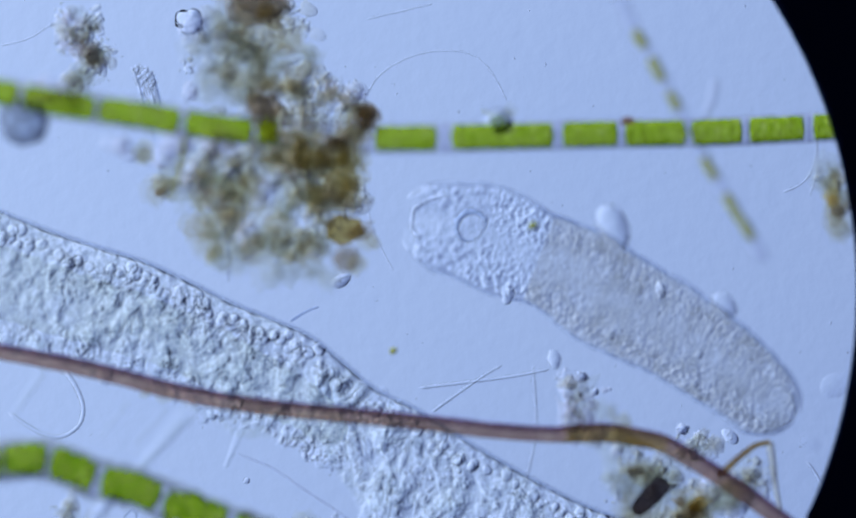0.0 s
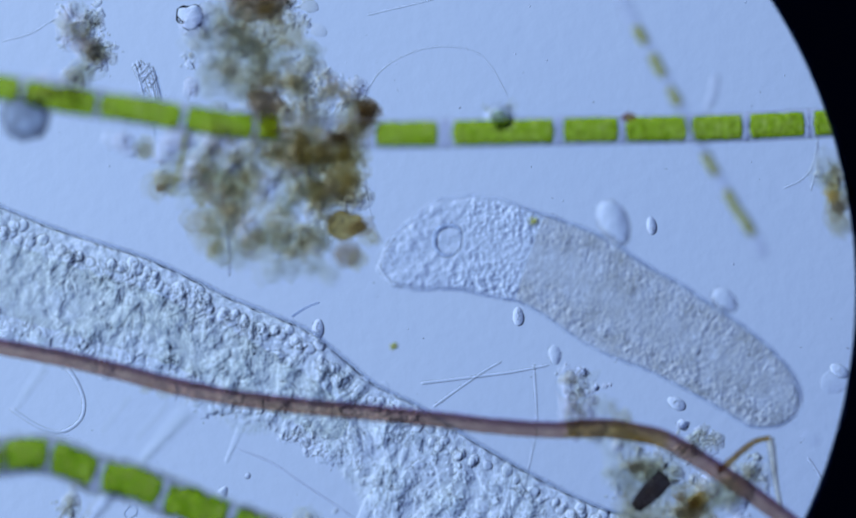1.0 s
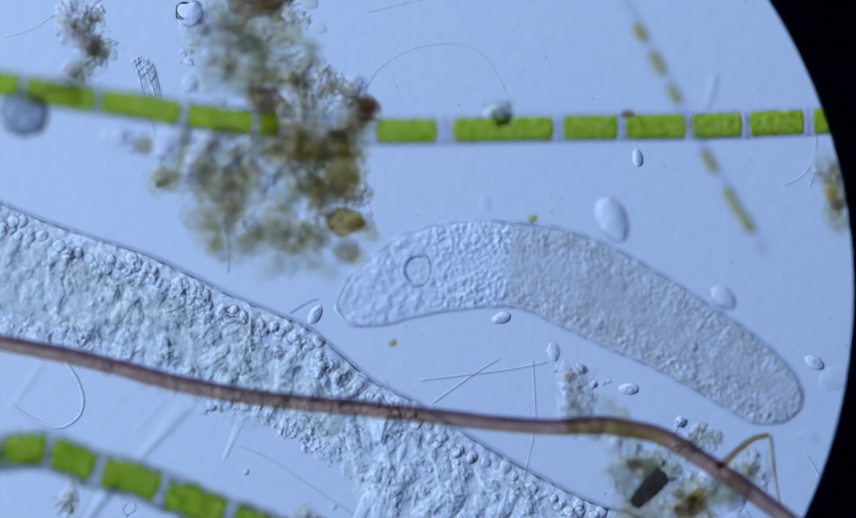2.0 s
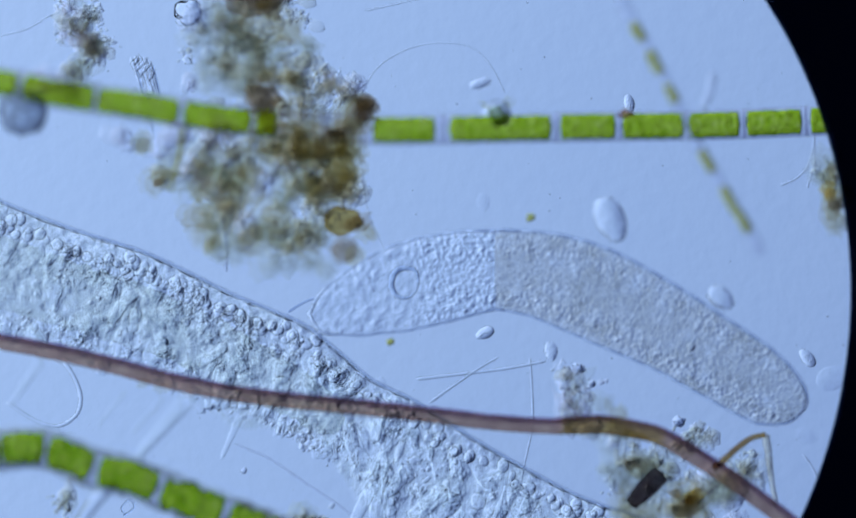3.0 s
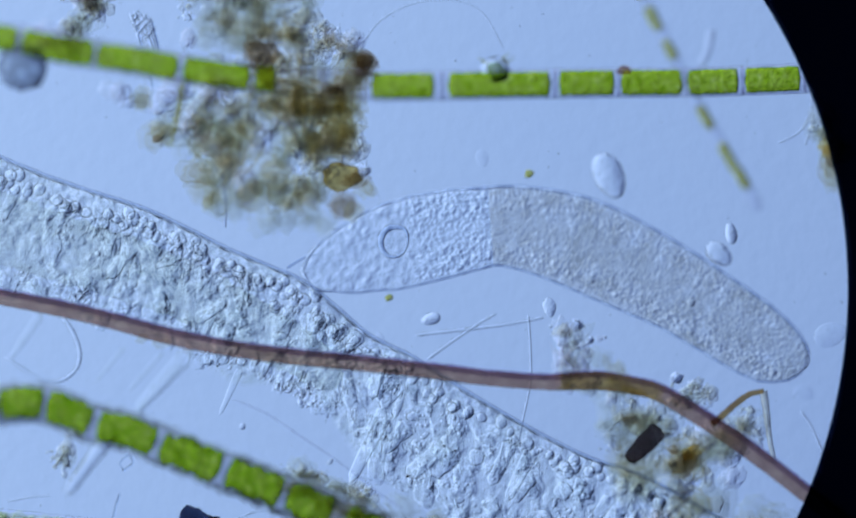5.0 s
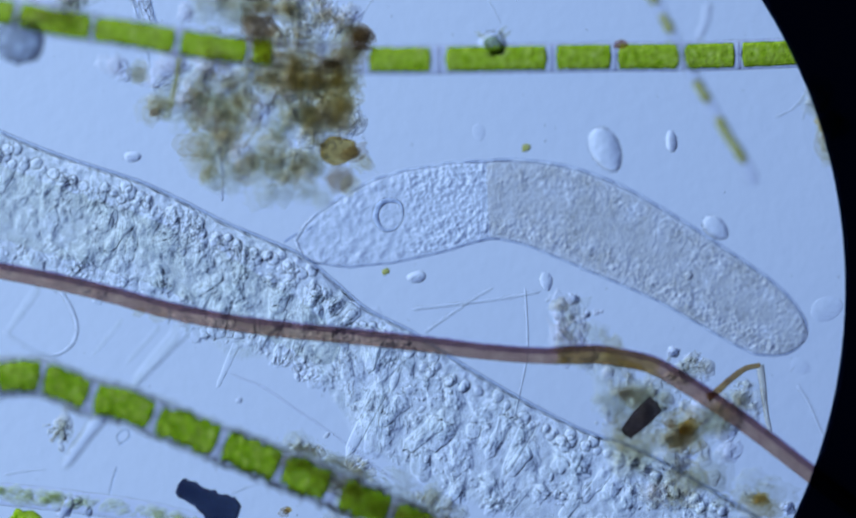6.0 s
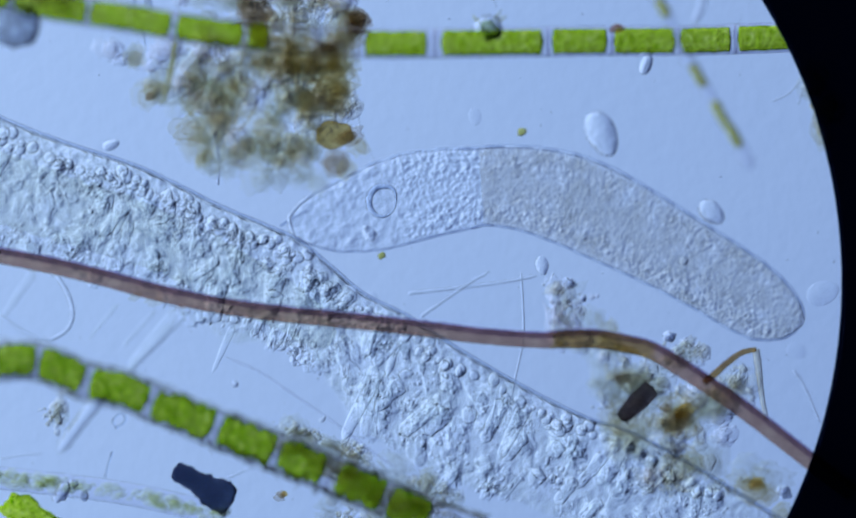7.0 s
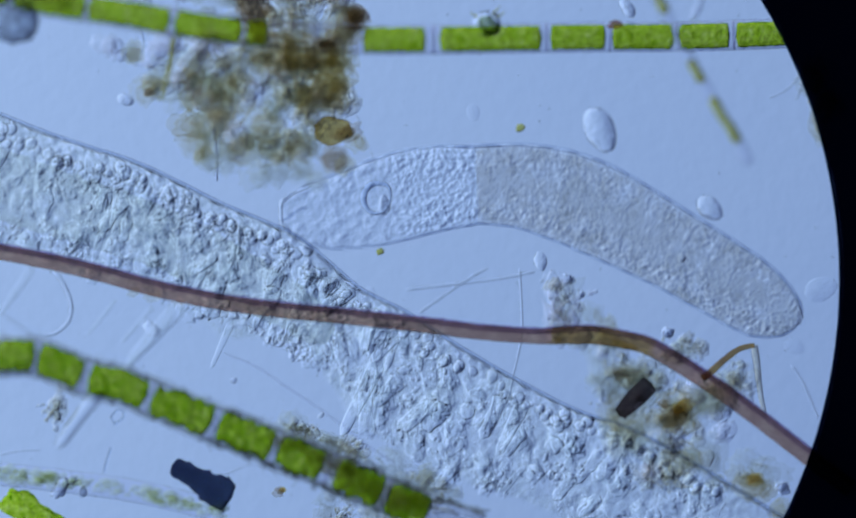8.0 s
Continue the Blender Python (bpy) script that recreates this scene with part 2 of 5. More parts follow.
FAINT = tissue("faint_wall", [(0.945, 0.94, 0.965), (0.975, 0.972, 0.985)], 40, 120, 0.10, 0.985)
GHOST = tissue("faint_cell", [(0.975, 0.978, 0.99), (1.0, 1.0, 1.0)], 40, 80, 0.5, 0.991, step=0.010)
WALL = tissue("cell_wall", [(0.87, 0.86, 0.905), (0.93, 0.925, 0.945)], 40, 120, 0.10, 0.98)
SEPTUM = tissue("septum", [(0.86, 0.84, 0.88), (0.95, 0.94, 0.96)], 60, 120, 0.1, 0.97)
SHEATH = tissue("bacterial_sheath", [(0.80, 0.80, 0.79), (0.88, 0.88, 0.87), (0.96, 0.96, 0.95)], 60, 200, 0.3, 0.97, clear=0.3, per="island")
SLIME = tissue("grey_slime", [(0.925, 0.925, 0.92), (0.955, 0.955, 0.95), (0.985, 0.985, 0.98)], 50, 140, 0.5, 0.99)
FIBRE = tissue("brown_fibre", [(0.6451, 0.4868, 0.427), (0.724, 0.5657, 0.4812), (0.8028, 0.6545, 0.5455)], 30, 140, 0.9, 0.987, step=0.006)
GOLD = tissue("golden_fibre", [(0.559, 0.42, 0.2919), (0.6745, 0.53, 0.3404), (0.79, 0.655, 0.4083)], 34, 120, 0.9, 0.985, step=0.006)
GOLDEN = tissue("pale_golden_twig", [(0.90, 0.85, 0.74), (0.96, 0.93, 0.86)], 30, 120, 0.3, 0.965)
FIBRE_SHADE = tissue("fibre_edge_shade", [(0.64, 0.565, 0.70), (0.76, 0.69, 0.81)], 30, 120, 0.3, 0.985)
AMBER = tissue("amber_fibre", [(0.95, 0.88, 0.62), (0.97, 0.92, 0.72), (0.985, 0.95, 0.82)], 40, 120, 0.3, 0.992)
HEAD = tissue("worm_head_tissue", [(0.965, 0.97, 0.98), (0.997, 0.998, 1.0)], 20, 60, 1.0, 0.952, step=0.014, cells=66, split=0.075, coarse=(42, 0.9))
BRAIN = tissue("worm_granular_tissue", [(0.955, 0.963, 0.972), (0.993, 0.996, 1.0)], 34, 140, 1.08, 0.950, step=0.016, cells=108, split=0.075, coarse=(55, 0.9))
GUT = tissue("worm_gut_tissue", [(0.82, 0.80, 0.755), (0.935, 0.922, 0.905), (0.992, 0.992, 0.992)], 24, 180, 1.0, 0.945, step=0.012, cells=125, split=0.075, patchy=26, coarse=(42, 1.3))
RIM = tissue("vacuole_rim", [(0.805, 0.8425, 0.9025), (0.925, 0.9475, 0.9775)], 30, 100, 0.05, 1.08)
BODY = tissue("pale_worm_tissue", [(0.9353, 0.9398, 0.9014), (0.9764, 0.9786, 0.965), (1.0, 1.0, 1.0)], 12, 110, 0.9, 0.942, step=0.018, cells=58, margin=True, patchy=13, coarse=(30, 0.6))
BELLY = tissue("olive_grey_gut", [(0.919, 0.9226, 0.883), (0.955, 0.9578, 0.928), (0.9865, 0.9886, 0.9775)], 14, 90, 0.5, 0.99, step=0.016, cells=70)
OLIVE = tissue("olive_lump", [(0.9517, 0.9348, 0.8807), (0.9629, 0.9496, 0.9068), (0.974, 0.966, 0.9367)], 34, 90, 0.1, 0.998, per="object", step=0.010)
SLATE = tissue("slate_green_lump", [(0.9481, 0.9455, 0.9298), (0.9601, 0.9595, 0.9483), (0.9737, 0.9743, 0.9667)], 34, 90, 0.1, 0.998, per="object", step=0.010)
ROSE = tissue("rose_grey_floc", [(0.965, 0.955, 0.96), (0.98, 0.973, 0.975), (0.993, 0.99, 0.992)], 50, 140, 0.6, 0.985, per="object", step=0.012)
SIDE_SHADE = tissue("flatworm_outline", [(0.90, 0.91, 0.935), (0.935, 0.945, 0.96)], 30, 90, 0.1, 0.985)
BEAD = tissue("clear_vesicle", [(0.99, 0.9915, 0.993), (1.0, 1.0, 1.0)], 60, 150, 0.6, 0.945, step=0.004)
CUTICLE = tissue("dark_cuticle", [(0.74, 0.775, 0.85), (0.83, 0.855, 0.905)], 30, 90, 0.1, 0.985)
OUTLINE_SHADE = tissue("pale_worm_outline", [(0.80, 0.83, 0.89), (0.885, 0.905, 0.94)], 16, 90, 0.1, 0.988)
FOLD = tissue("pale_fold", [(0.985, 0.99, 0.99), (1.0, 1.0, 1.0)], 30, 100, 0.3, 0.97, step=0.006)
VEIL = tissue("faint_bristle", [(0.975, 0.98, 0.97), (1.0, 1.0, 1.0)], 30, 100, 0.3, 0.982, step=0.006)
GLASSY = tissue("glassy_fibre", [(0.98, 0.985, 0.99), (1.0, 1.0, 1.0)], 30, 100, 0.05, 0.95)
CLEAR_ROD = tissue("clear_crystal_rod", [(0.95, 0.955, 0.965), (1.0, 1.0, 1.0)], 30, 100, 0.3, 0.962)
CILIATE = tissue("ciliate_cell", [(0.95, 0.955, 0.97), (1.0, 1.0, 1.0)], 50, 120, 0.6, 0.93)
RESTING = tissue("resting_ciliate", [(0.965, 0.97, 0.98), (1.0, 1.0, 1.0)], 40, 80, 0.8, 0.962, step=0.010)
DEBRIS = tissue("detritus", [(0.8575, 0.83, 0.76), (0.9098, 0.8938, 0.832), (0.9477, 0.9363, 0.896), (0.9762, 0.9745, 0.964), (0.9905, 0.9915, 0.992)], 60, 200, 0.9, 0.965, per="island")
LUMP = tissue("humus_lump", [(0.9517, 0.9348, 0.892), (0.9629, 0.9496, 0.9121), (0.9718, 0.9629, 0.933), (0.9822, 0.9771, 0.9575)], 34, 90, 0.1, 0.998, per="object", step=0.010)
HAZE = tissue("grey_olive_haze", [(0.964, 0.9617, 0.9415), (0.9776, 0.9762, 0.9622), (0.9888, 0.9881, 0.9811)], 30, 100, 0.15, 0.997, per="object", step=0.010)
CRUMB = tissue("olive_crumb", [(0.9462, 0.9285, 0.8877), (0.9619, 0.9492, 0.9172), (0.9763, 0.9683, 0.9504), (0.9878, 0.986, 0.9776)], 60, 150, 0.5, 0.988, per="island", step=0.008)
PALE = tissue("pale_flocs", [(0.945, 0.94, 0.91), (0.975, 0.97, 0.957), (0.995, 0.995, 0.995)], 40, 160, 0.8, 0.962, per="island")
OCHRE = tissue("ochre_grain", [(0.935, 0.86, 0.67), (0.952, 0.89, 0.73), (0.972, 0.925, 0.80)], 40, 120, 0.3, 0.994)
AMBER_GRAIN = tissue("amber_brown_grain", [(0.66, 0.5495, 0.3065), (0.779, 0.66, 0.392), (0.898, 0.796, 0.544)], 26, 90, 0.4, 0.985)
DARK_GRAIN = tissue("dark_brown_grain", [(0.6646, 0.608, 0.5572), (0.7504, 0.696, 0.631), (0.844, 0.8, 0.7376)], 30, 90, 0.4, 0.99)
UMBER = tissue("umber_grain", [(0.86, 0.83, 0.79), (0.895, 0.865, 0.825), (0.925, 0.90, 0.86)], 30, 100, 0.3, 0.994)
MAROON = tissue("maroon_grain", [(0.27, 0.23, 0.255), (0.34, 0.295, 0.31), (0.42, 0.375, 0.375)], 30, 100, 0.4, 0.998)
SAP = tissue("pale_yellow_green_sap", [(0.93, 0.94, 0.85), (0.965, 0.97, 0.915), (0.985, 0.988, 0.96)], 40, 120, 0.4, 0.99)
MINERAL = tissue("clear_mineral", [(0.88, 0.89, 0.92), (0.98, 0.98, 0.99)], 40, 90, 0.5, 0.93)
GREENBALL = tissue("green_spore", [(0.44, 0.51, 0.36), (0.62, 0.67, 0.52), (0.85, 0.88, 0.80)], 34, 90, 0.6, 0.95)
GREYBALL = tissue("grey_spore", [(0.52, 0.54, 0.58), (0.66, 0.68, 0.71), (0.82, 0.84, 0.87)], 44, 120, 0.9, 0.955, step=0.014)

# ---- the large structure ----
def build_stage():
    b = bmesh.new()
    bmesh.ops.create_cube(b, size=1)
    bmesh.ops.scale(b, vec=(4.6, 4.0, 0.05), verts=b.verts)
    bmesh.ops.translate(b, vec=(0, -0.1, -0.025), verts=b.verts)
    me = bpy.data.meshes.new("glass_slide")
    b.to_mesh(me)
    b.free()
    me.materials.append(GLASS)
    tagged(new("glass_slide", me), label="clear flat glass microscope slide carrying the water film", category="glass slide", kind="structure")


build_stage()
RING_Z = 0.22
stop = empty("field_stop", 784, 474, RING_Z, "matt black round field stop of the eyepiece", "field stop")
part("plate", lathe([(0.985, 0.004), (2.6, 0.004), (2.6, 0.03), (0.985, 0.03), (0.985, 0.004)][::-1], 256, False), BLACK, stop, smooth=False)
part("rim", lathe([(0.979, 0.0), (0.988, 0.0), (0.988, 0.004), (0.982, 0.004), (0.979, 0.0)][::-1], 256, False), BLACK, stop, "thin bevelled black rim")


# ---- green filaments ----
def filament(name, path, half, cells, rise, label, sheath=False, green=None):
    """A chain of green cells: cells are spans of the path's x; rise: its height at its west and east end."""
    c = curve(path, 500)
    mid = c[len(c) // 2]
    thing = empty(name, mid[0], mid[1], 0, label, "algal filament", "green filaments")

    def piece(x0, x1, n):
        i0, i1 = np.searchsorted(c[:, 0], [x0, x1])
        i1 = min(i1, len(c) - 1)
        q = curve(c[np.linspace(i0, i1, 9).astype(int)], n)
        return np.column_stack([q, height(q[:, 0])])

    def height(x):
        return np.interp(x, [0, 900, 1450], [*rise, 0.5 * rise[1]])
    whole = curve(path, 160)
    whole = np.column_stack([whole, height(whole[:, 0])])
    part("cell_wall", local(strand(whole, half + 4.5, half * 0.7 + 4.5, 24, rough=2.5 if sheath else 0), thing), WALL, thing, "thin clear cell wall")
    for i, (x0, x1) in enumerate(cells):
        p = piece(x0 - (5.5 if sheath else 2.5), x1 + (5.5 if sheath else 2.5), 34)
        part("cell", local(strand(p, half, half * 0.6, 32, 3.6, ends=9 if sheath else 4.5, rough=(4.5 if i < 4 else 9.0) if sheath else 1.5, seed=i), thing), green or CHLORO, thing)
    for (x0, x1), (x2, x3) in zip(cells, cells[1:]):
        m = (x1 + x2) / 2
        i = np.searchsorted(c[:, 0], m)
        t = c[min(i + 1, len(c) - 1)] - c[i - 1]
        t /= np.hypot(*t)
        p = [(*(c[i] + t * d), height(c[i][0])) for d in (-2.2, -1, 1, 2.2)]
        part("septum", local(strand(p, half + 3, half * 0.7 + 3, 20), thing), SEPTUM, thing, "pale cross wall")
    if sheath:
        rnd = random.Random(4)
        tufts = []
        for _ in range(2200):
            i = rnd.randrange(8, len(c) - 1)
            t = c[i + 1] - c[i - 1]
            t /= np.hypot(*t)
            side = rnd.choice((-1, 1))
            a = np.array([-t[1], t[0]]) * side
            lean = a + t * rnd.gauss(0, 0.9)
            far = 1.0 if c[i][0] < 420 else 1.5
            root = c[i] + a * (half + rnd.uniform(0, 6))
            tip = root + lean * abs(rnd.gauss(0, 4)) * far
            z = height(c[i][0]) + rnd.uniform(-0.02, 0.02)
            w = rnd.uniform(0.8, 2.0) * far
            tufts.append(strand([(*root, z), (*((root + tip) / 2), z + 0.002), (*tip, z + rnd.uniform(-0.01, 0.01))], [w, w, w * 0.6], None, 5))
        part("sheath", local(joined(tufts), thing), SHEATH, thing, "grey fuzz of bacteria along the wall", kind="stuff")
        for grow, seed in ((11, 1), (7, 2)):
            part("slime_coat", local(strand(whole, half + grow, half * 0.7 + grow, 30, rough=5.0, seed=seed), thing), SLIME, thing, "hazy grey slime coat")
    return thing


filament("green_filament", [(-60, 142), (30, 155), (110, 172), (250, 192), (335, 207), (420, 219), (560, 232), (690, 238), (806, 237), (912, 235), (1017, 233), (1132, 231), (1255, 230), (1355, 227), (1475, 222), (1600, 216)], 23,
         [(-40, 27), (41, 169), (179, 324), (338, 456), (468, 503), (682, 795), (822, 1008), (1028, 1126), (1140, 1250), (1263, 1353), (1367, 1466), (1485, 1570)],
         (0.58, 0.36), "bright green alga filament of long cells with pale cross walls")
filament("green_filament", [(-60, 835), (-10, 826), (40, 820), (90, 824), (130, 840), (180, 860), (235, 872), (290, 895), (350, 919), (415, 945), (470, 966), (560, 1003), (640, 1035), (720, 1070), (800, 1105), (900, 1140)], 28,
         [(-50, -6), (6, 76), (91, 164), (183, 282), (300, 402), (422, 513), (533, 606), (639, 714), (735, 798)],
         (0.46, 0.34), "bright green alga filament sheathed in grey bacterial fuzz", sheath=True, green=CHLORO_DEEP)


def yellow_filament():
    path = [(1100, -90), (1130, -20), (1160, 42), (1198, 112), (1235, 182), (1262, 240), (1296, 298), (1345, 380), (1372, 425), (1396, 472)]
    c = curve(path, 300)
    thing = empty("yellow_filament", 1262, 235, 0, "thin clear filament with broken yellow-green chloroplasts", "algal filament", "green filaments")
    z = 0.54
    part("cell_wall", local(strand(np.column_stack([c[::3], np.full(100, z)]), 12, 10, 16, ends=20), thing), FAINT, thing, "thin clear cell wall")
    for y0, y1, w in ((-60, -30, 7), (38, 78, 9), (92, 138, 10), (152, 192, 9), (272, 318, 9), (340, 430, 9)):
        i0, i1 = np.searchsorted(c[:, 1], [y0, y1])
        p = np.column_stack([curve(c[i0:i1:4], 14), np.full(14, z)])
        part("chloroplast", local(strand(p, w, 7, 14, 2.2, ends=10, rough=2.5, seed=y0), thing), CHLORO_DIM, thing)


yellow_filament()


# ---- brown fibre ----
def brown_fibre():
    path = [(-70, 612, 255), (0, 626, 255), (100, 645, 255), (200, 668, 255), (300, 695, 255), (400, 716, 255), (500, 731, 255), (600, 741, 255), (700, 751, 255), (800, 762, 255), (900, 774, 255), (1000, 781, 255), (1060, 779, 255), (1110, 779, 255), (1160, 787, 255), (1205, 798, 255), (1250, 822, 255), (1310, 860, 255), (1360, 894, 255), (1420, 938, 255), (1500, 1000, 255), (1580, 1060, 255)]
    c = curve(path, 260)
    c[:, 2] /= 1000
    thing = empty("plant_fibre", 700, 751, 0.05, "long curved red-brown plant fibre lying across the pale worm", "fibre")
    w = np.interp(c[:, 0], [-70, 300, 700, 1000, 1080, 1180, 1300, 1580], [14, 15, 14, 14, 17, 16, 16, 15])
    core = part("strand", local(strand(c, w, w * 0.8, 22, 2.2, rough=0.5), thing), FIBRE, thing, "red-brown strand, golden where it swells")
    core.data.materials.append(GOLD)
    for f in core.data.polygons:
        q = f.center + thing.location
        x = 784 + q.x * 1000 + 26 * noise.noise(q * 40)
        if 1022 < x < 1212:
            f.material_index = 1
    # dark strip added along one side, for the fibre's shaded edge
    tan = np.gradient(c[:, :2], axis=0)
    tan /= np.hypot(*tan.T)[:, None]
    p = c.copy()
    p[:, 0] += tan[:, 1] * (w - 4)
    p[:, 1] -= tan[:, 0] * (w - 4)
    p[:, 2] += 0.012
    part("fibre_wall", local(strand(p, 6.5, 4, 10, rough=1.2, seed=1), thing), FIBRE_SHADE, thing, "added violet-brown strip for the shaded edge")
    # twisted amber bands on the swollen stretch
    for x0, x1, s in ((1030, 1052, 4), (1134, 1192, 6)):
        i0, i1 = np.searchsorted(c[:, 0], [x0, x1])
        p = c[i0:i1].copy()
        p[:, 1] += np.linspace(s, s + 5, len(p))
        p[:, 2] += 0.009
        part("band", local(strand(p, 6, 5, 10, ends=14, rough=1.2, seed=x0), thing), AMBER, thing, "translucent amber band")
    b = curve([(1306, 858, 250), (1322, 846, 235), (1345, 825, 215), (1375, 803, 195), (1403, 796, 180)], 30)
    b[:, 2] /= 1000
    part("branch", local(strand(b, np.linspace(7, 4.5, 30), None, 12, rough=0.8), thing), GOLD, thing, "thin amber side branch")
    b = curve([(1402, 796, 180), (1408, 840, 160), (1413, 880, 140), (1422, 925, 100)], 30)
    b[:, 2] /= 1000
    part("twig", local(strand(b, np.linspace(7, 4, 30), None, 10, rough=0.8), thing), GOLDEN, thing, "pale thin twig")


brown_fibre()


# ---- pale worm ----
def edge_pair(s):
    """North and south edge of the pale worm's body at the share s of its length."""
    north = [(-150, 320), (-40, 356), (75, 402), (160, 432), (260, 464), (340, 500), (420, 540), (500, 573), (560, 600), (620, 648), (680, 698), (760, 738), (840, 790), (960, 860), (1075, 918), (1180, 955), (1290, 1015), (1390, 1075), (1500, 1140)]
    south = [(-200, 590), (-90, 620), (0, 640), (80, 665), (170, 690), (250, 710), (320, 738), (380, 780), (430, 812), (490, 838), (550, 878), (610, 918), (660, 955), (750, 1020), (860, 1066), (960, 1095), (1070, 1150), (1180, 1210), (1300, 1280)]
    k = s * (len(north) - 1)
    i = min(int(k), len(north) - 2)
    f = k - i
    mixed = []
    for e in (north, south):
        p = [np.array(e[max(0, min(len(e) - 1, j))], float) for j in (i - 1, i, i + 1, i + 2)]
        a, b, c, d = p
        mixed.append(0.5 * (2 * b + (c - a) * f + (2 * a - 5 * b + 4 * c - d) * f * f + (3 * b - a - 3 * c + d) * f ** 3))
    return mixed


WORM_HIGH = 66


def worm_top(s, v):
    """Height in m of the worm's back at the share v across (0 north, 1 south)."""
    e = 1 - abs(2 * v - 1) ** 3.0
    return WORM_HIGH / 1000 * (0.25 + 0.75 * max(e, 0) ** 0.3)


def pale_worm():
    thing = empty("pale_worm", 500, 700, 0, "broad pale translucent worm body packed with round vesicles", "worm")
    n, k = 420, 90
    rows, full = [], []
    for i in range(n):
        a, b = edge_pair(i / (n - 1))
        ring = []
        for j in range(k):
            t = 2 * math.pi * j / k
            u = math.cos(t)
            v = (1 - math.copysign(abs(u) ** 0.7, u)) / 2
            q = a + (b - a) * v
            up = math.sin(t)
            z = WORM_HIGH / 2000 * (1 + math.copysign(abs(up) ** 0.45, up))
            p = spot(q[0], q[1], z)
            if up > 0:
                m = min(v, 1 - v)
                k1 = min(1, max(0, (m - 0.06) / 0.1))
                d = noise.noise(p * 45) * 2.6 + noise.noise(p * 95 + Vector((7, 1, 0))) * 2.2 + noise.noise(p * 14) * 3
                d += 2.2 * (0.5 - noise.voronoi(p * 85)[0][0])
                p.z += d * k1 / 1000
            # a clear margin along the south side
            s0 = i / (n - 1)
            clear = max(0.0, 1 - abs(s0 - 0.54) / 0.13) * 0.30
            edge0 = 1 - max(0.05, clear)
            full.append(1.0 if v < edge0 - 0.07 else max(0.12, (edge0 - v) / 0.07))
            p.z *= 1 - max(2.9 * clear, 0.85 if s0 < 0.5 else 0.0) * min(1.0, max(0.0, (v - 0.5) / 0.46))
            ring.append(p)
        rows.append(ring)
    body = part("body", local(rings(rows, k), thing), BODY, thing, "pale lumpy translucent tissue")
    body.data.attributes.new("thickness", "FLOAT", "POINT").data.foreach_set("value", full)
    # dark outline: the edge's shade put in as a tinted strip
    edge = []
    for s in np.linspace(0, 1, 300):
        a, b = edge_pair(s)
        edge.append([*(a - (b - a) / np.hypot(*(b - a)) * 3.5), 0.15])
    part("cuticle", local(strand(edge, 3.4, 9, 10), thing), OUTLINE_SHADE, thing, "dark blue-grey strip added for the shaded outline")
    # hem of the clear south margin
    hem = []
    for s in np.linspace(0.44, 0.72, 90):
        a, b = edge_pair(s)
        hem.append([*b, 0.006])
    part("hem", local(strand(hem, 2.2, 3, 8, ends=40), thing), FAINT, thing, "faint edge of the clear margin")
    rnd = random.Random(11)
    # row of vesicles along the north edge
    beads = []
    s = 0.06
    while s < 0.93:
        a, b = edge_pair(s)
        w = np.hypot(*(b - a))
        for _ in range(rnd.choice((1, 1, 2, 2, 3))):
            off = rnd.gauss(30, 8)
            q = a + (b - a) * (off / w)
            r = rnd.uniform(6.5, 12.5)
            ob = part("vesicle", lump(r, 0.75, 0.12, rnd.random() * 99, 2, rnd.uniform(1, 1.25), rnd.uniform(0, 3)), BEAD, thing)
            ob.location = spot(q[0], q[1], worm_top(s, off / w) + 0.002) - thing.location
        s += rnd.uniform(0.006, 0.013)
    # grains in heaps, most of them towards the edges and the tail
    while len(beads) < 2600:
        s = rnd.uniform(0.03, 0.95)
        v = rnd.choice((rnd.uniform(0.13, 0.90), rnd.gauss(0.22, 0.07), rnd.gauss(0.72, 0.09)))
        if s < 0.5 and 0.32 < v < 0.62 and rnd.random() < 0.6:
            continue
        heap, size = rnd.uniform(6, 24), rnd.uniform(0.5, 1.2)
        for _ in range(rnd.randrange(5, 34)):
            s1, v1 = s + rnd.gauss(0, heap) / 1900, v + rnd.gauss(0, heap) / 260
            if not 0.10 < v1 < (0.78 if 0.43 < s1 < 0.65 else 0.92) or not 0.01 < s1 < 0.97:
                continue
            a, b = edge_pair(s1)
            q = a + (b - a) * v1
            r = min(9, rnd.lognormvariate(size, 0.4))
            beads.append(moved(lump(r, 0.7, 0.35, rnd.random() * 99, 1 if r < 4 else 2, rnd.uniform(1, 1.9), rnd.uniform(0, 3)), spot(q[0], q[1], worm_top(s1, v1) + rnd.uniform(-0.002, 0.004))))
    # soft lobes of the tissue
    lobes = []
    while len(lobes) < 280:
        s, v = rnd.uniform(0.02, 0.96), rnd.uniform(0.12, 0.9)
        if v > 0.74 and 0.40 < s < 0.66:
            continue
        a, b = edge_pair(s)
        q = a + (b - a) * v
        lobes.append(moved(lump(rnd.uniform(7, 19), 0.22, 0.7, rnd.random() * 99, 3, rnd.uniform(1, 2.2), math.radians(rnd.gauss(-60, 35)), 1.5), spot(q[0], q[1], worm_top(s, v) + rnd.uniform(-0.004, 0.003))))
    part("lobe_mass", local(joined(lobes), thing), FOLD, thing, "soft pale lobes of tissue", kind="stuff")
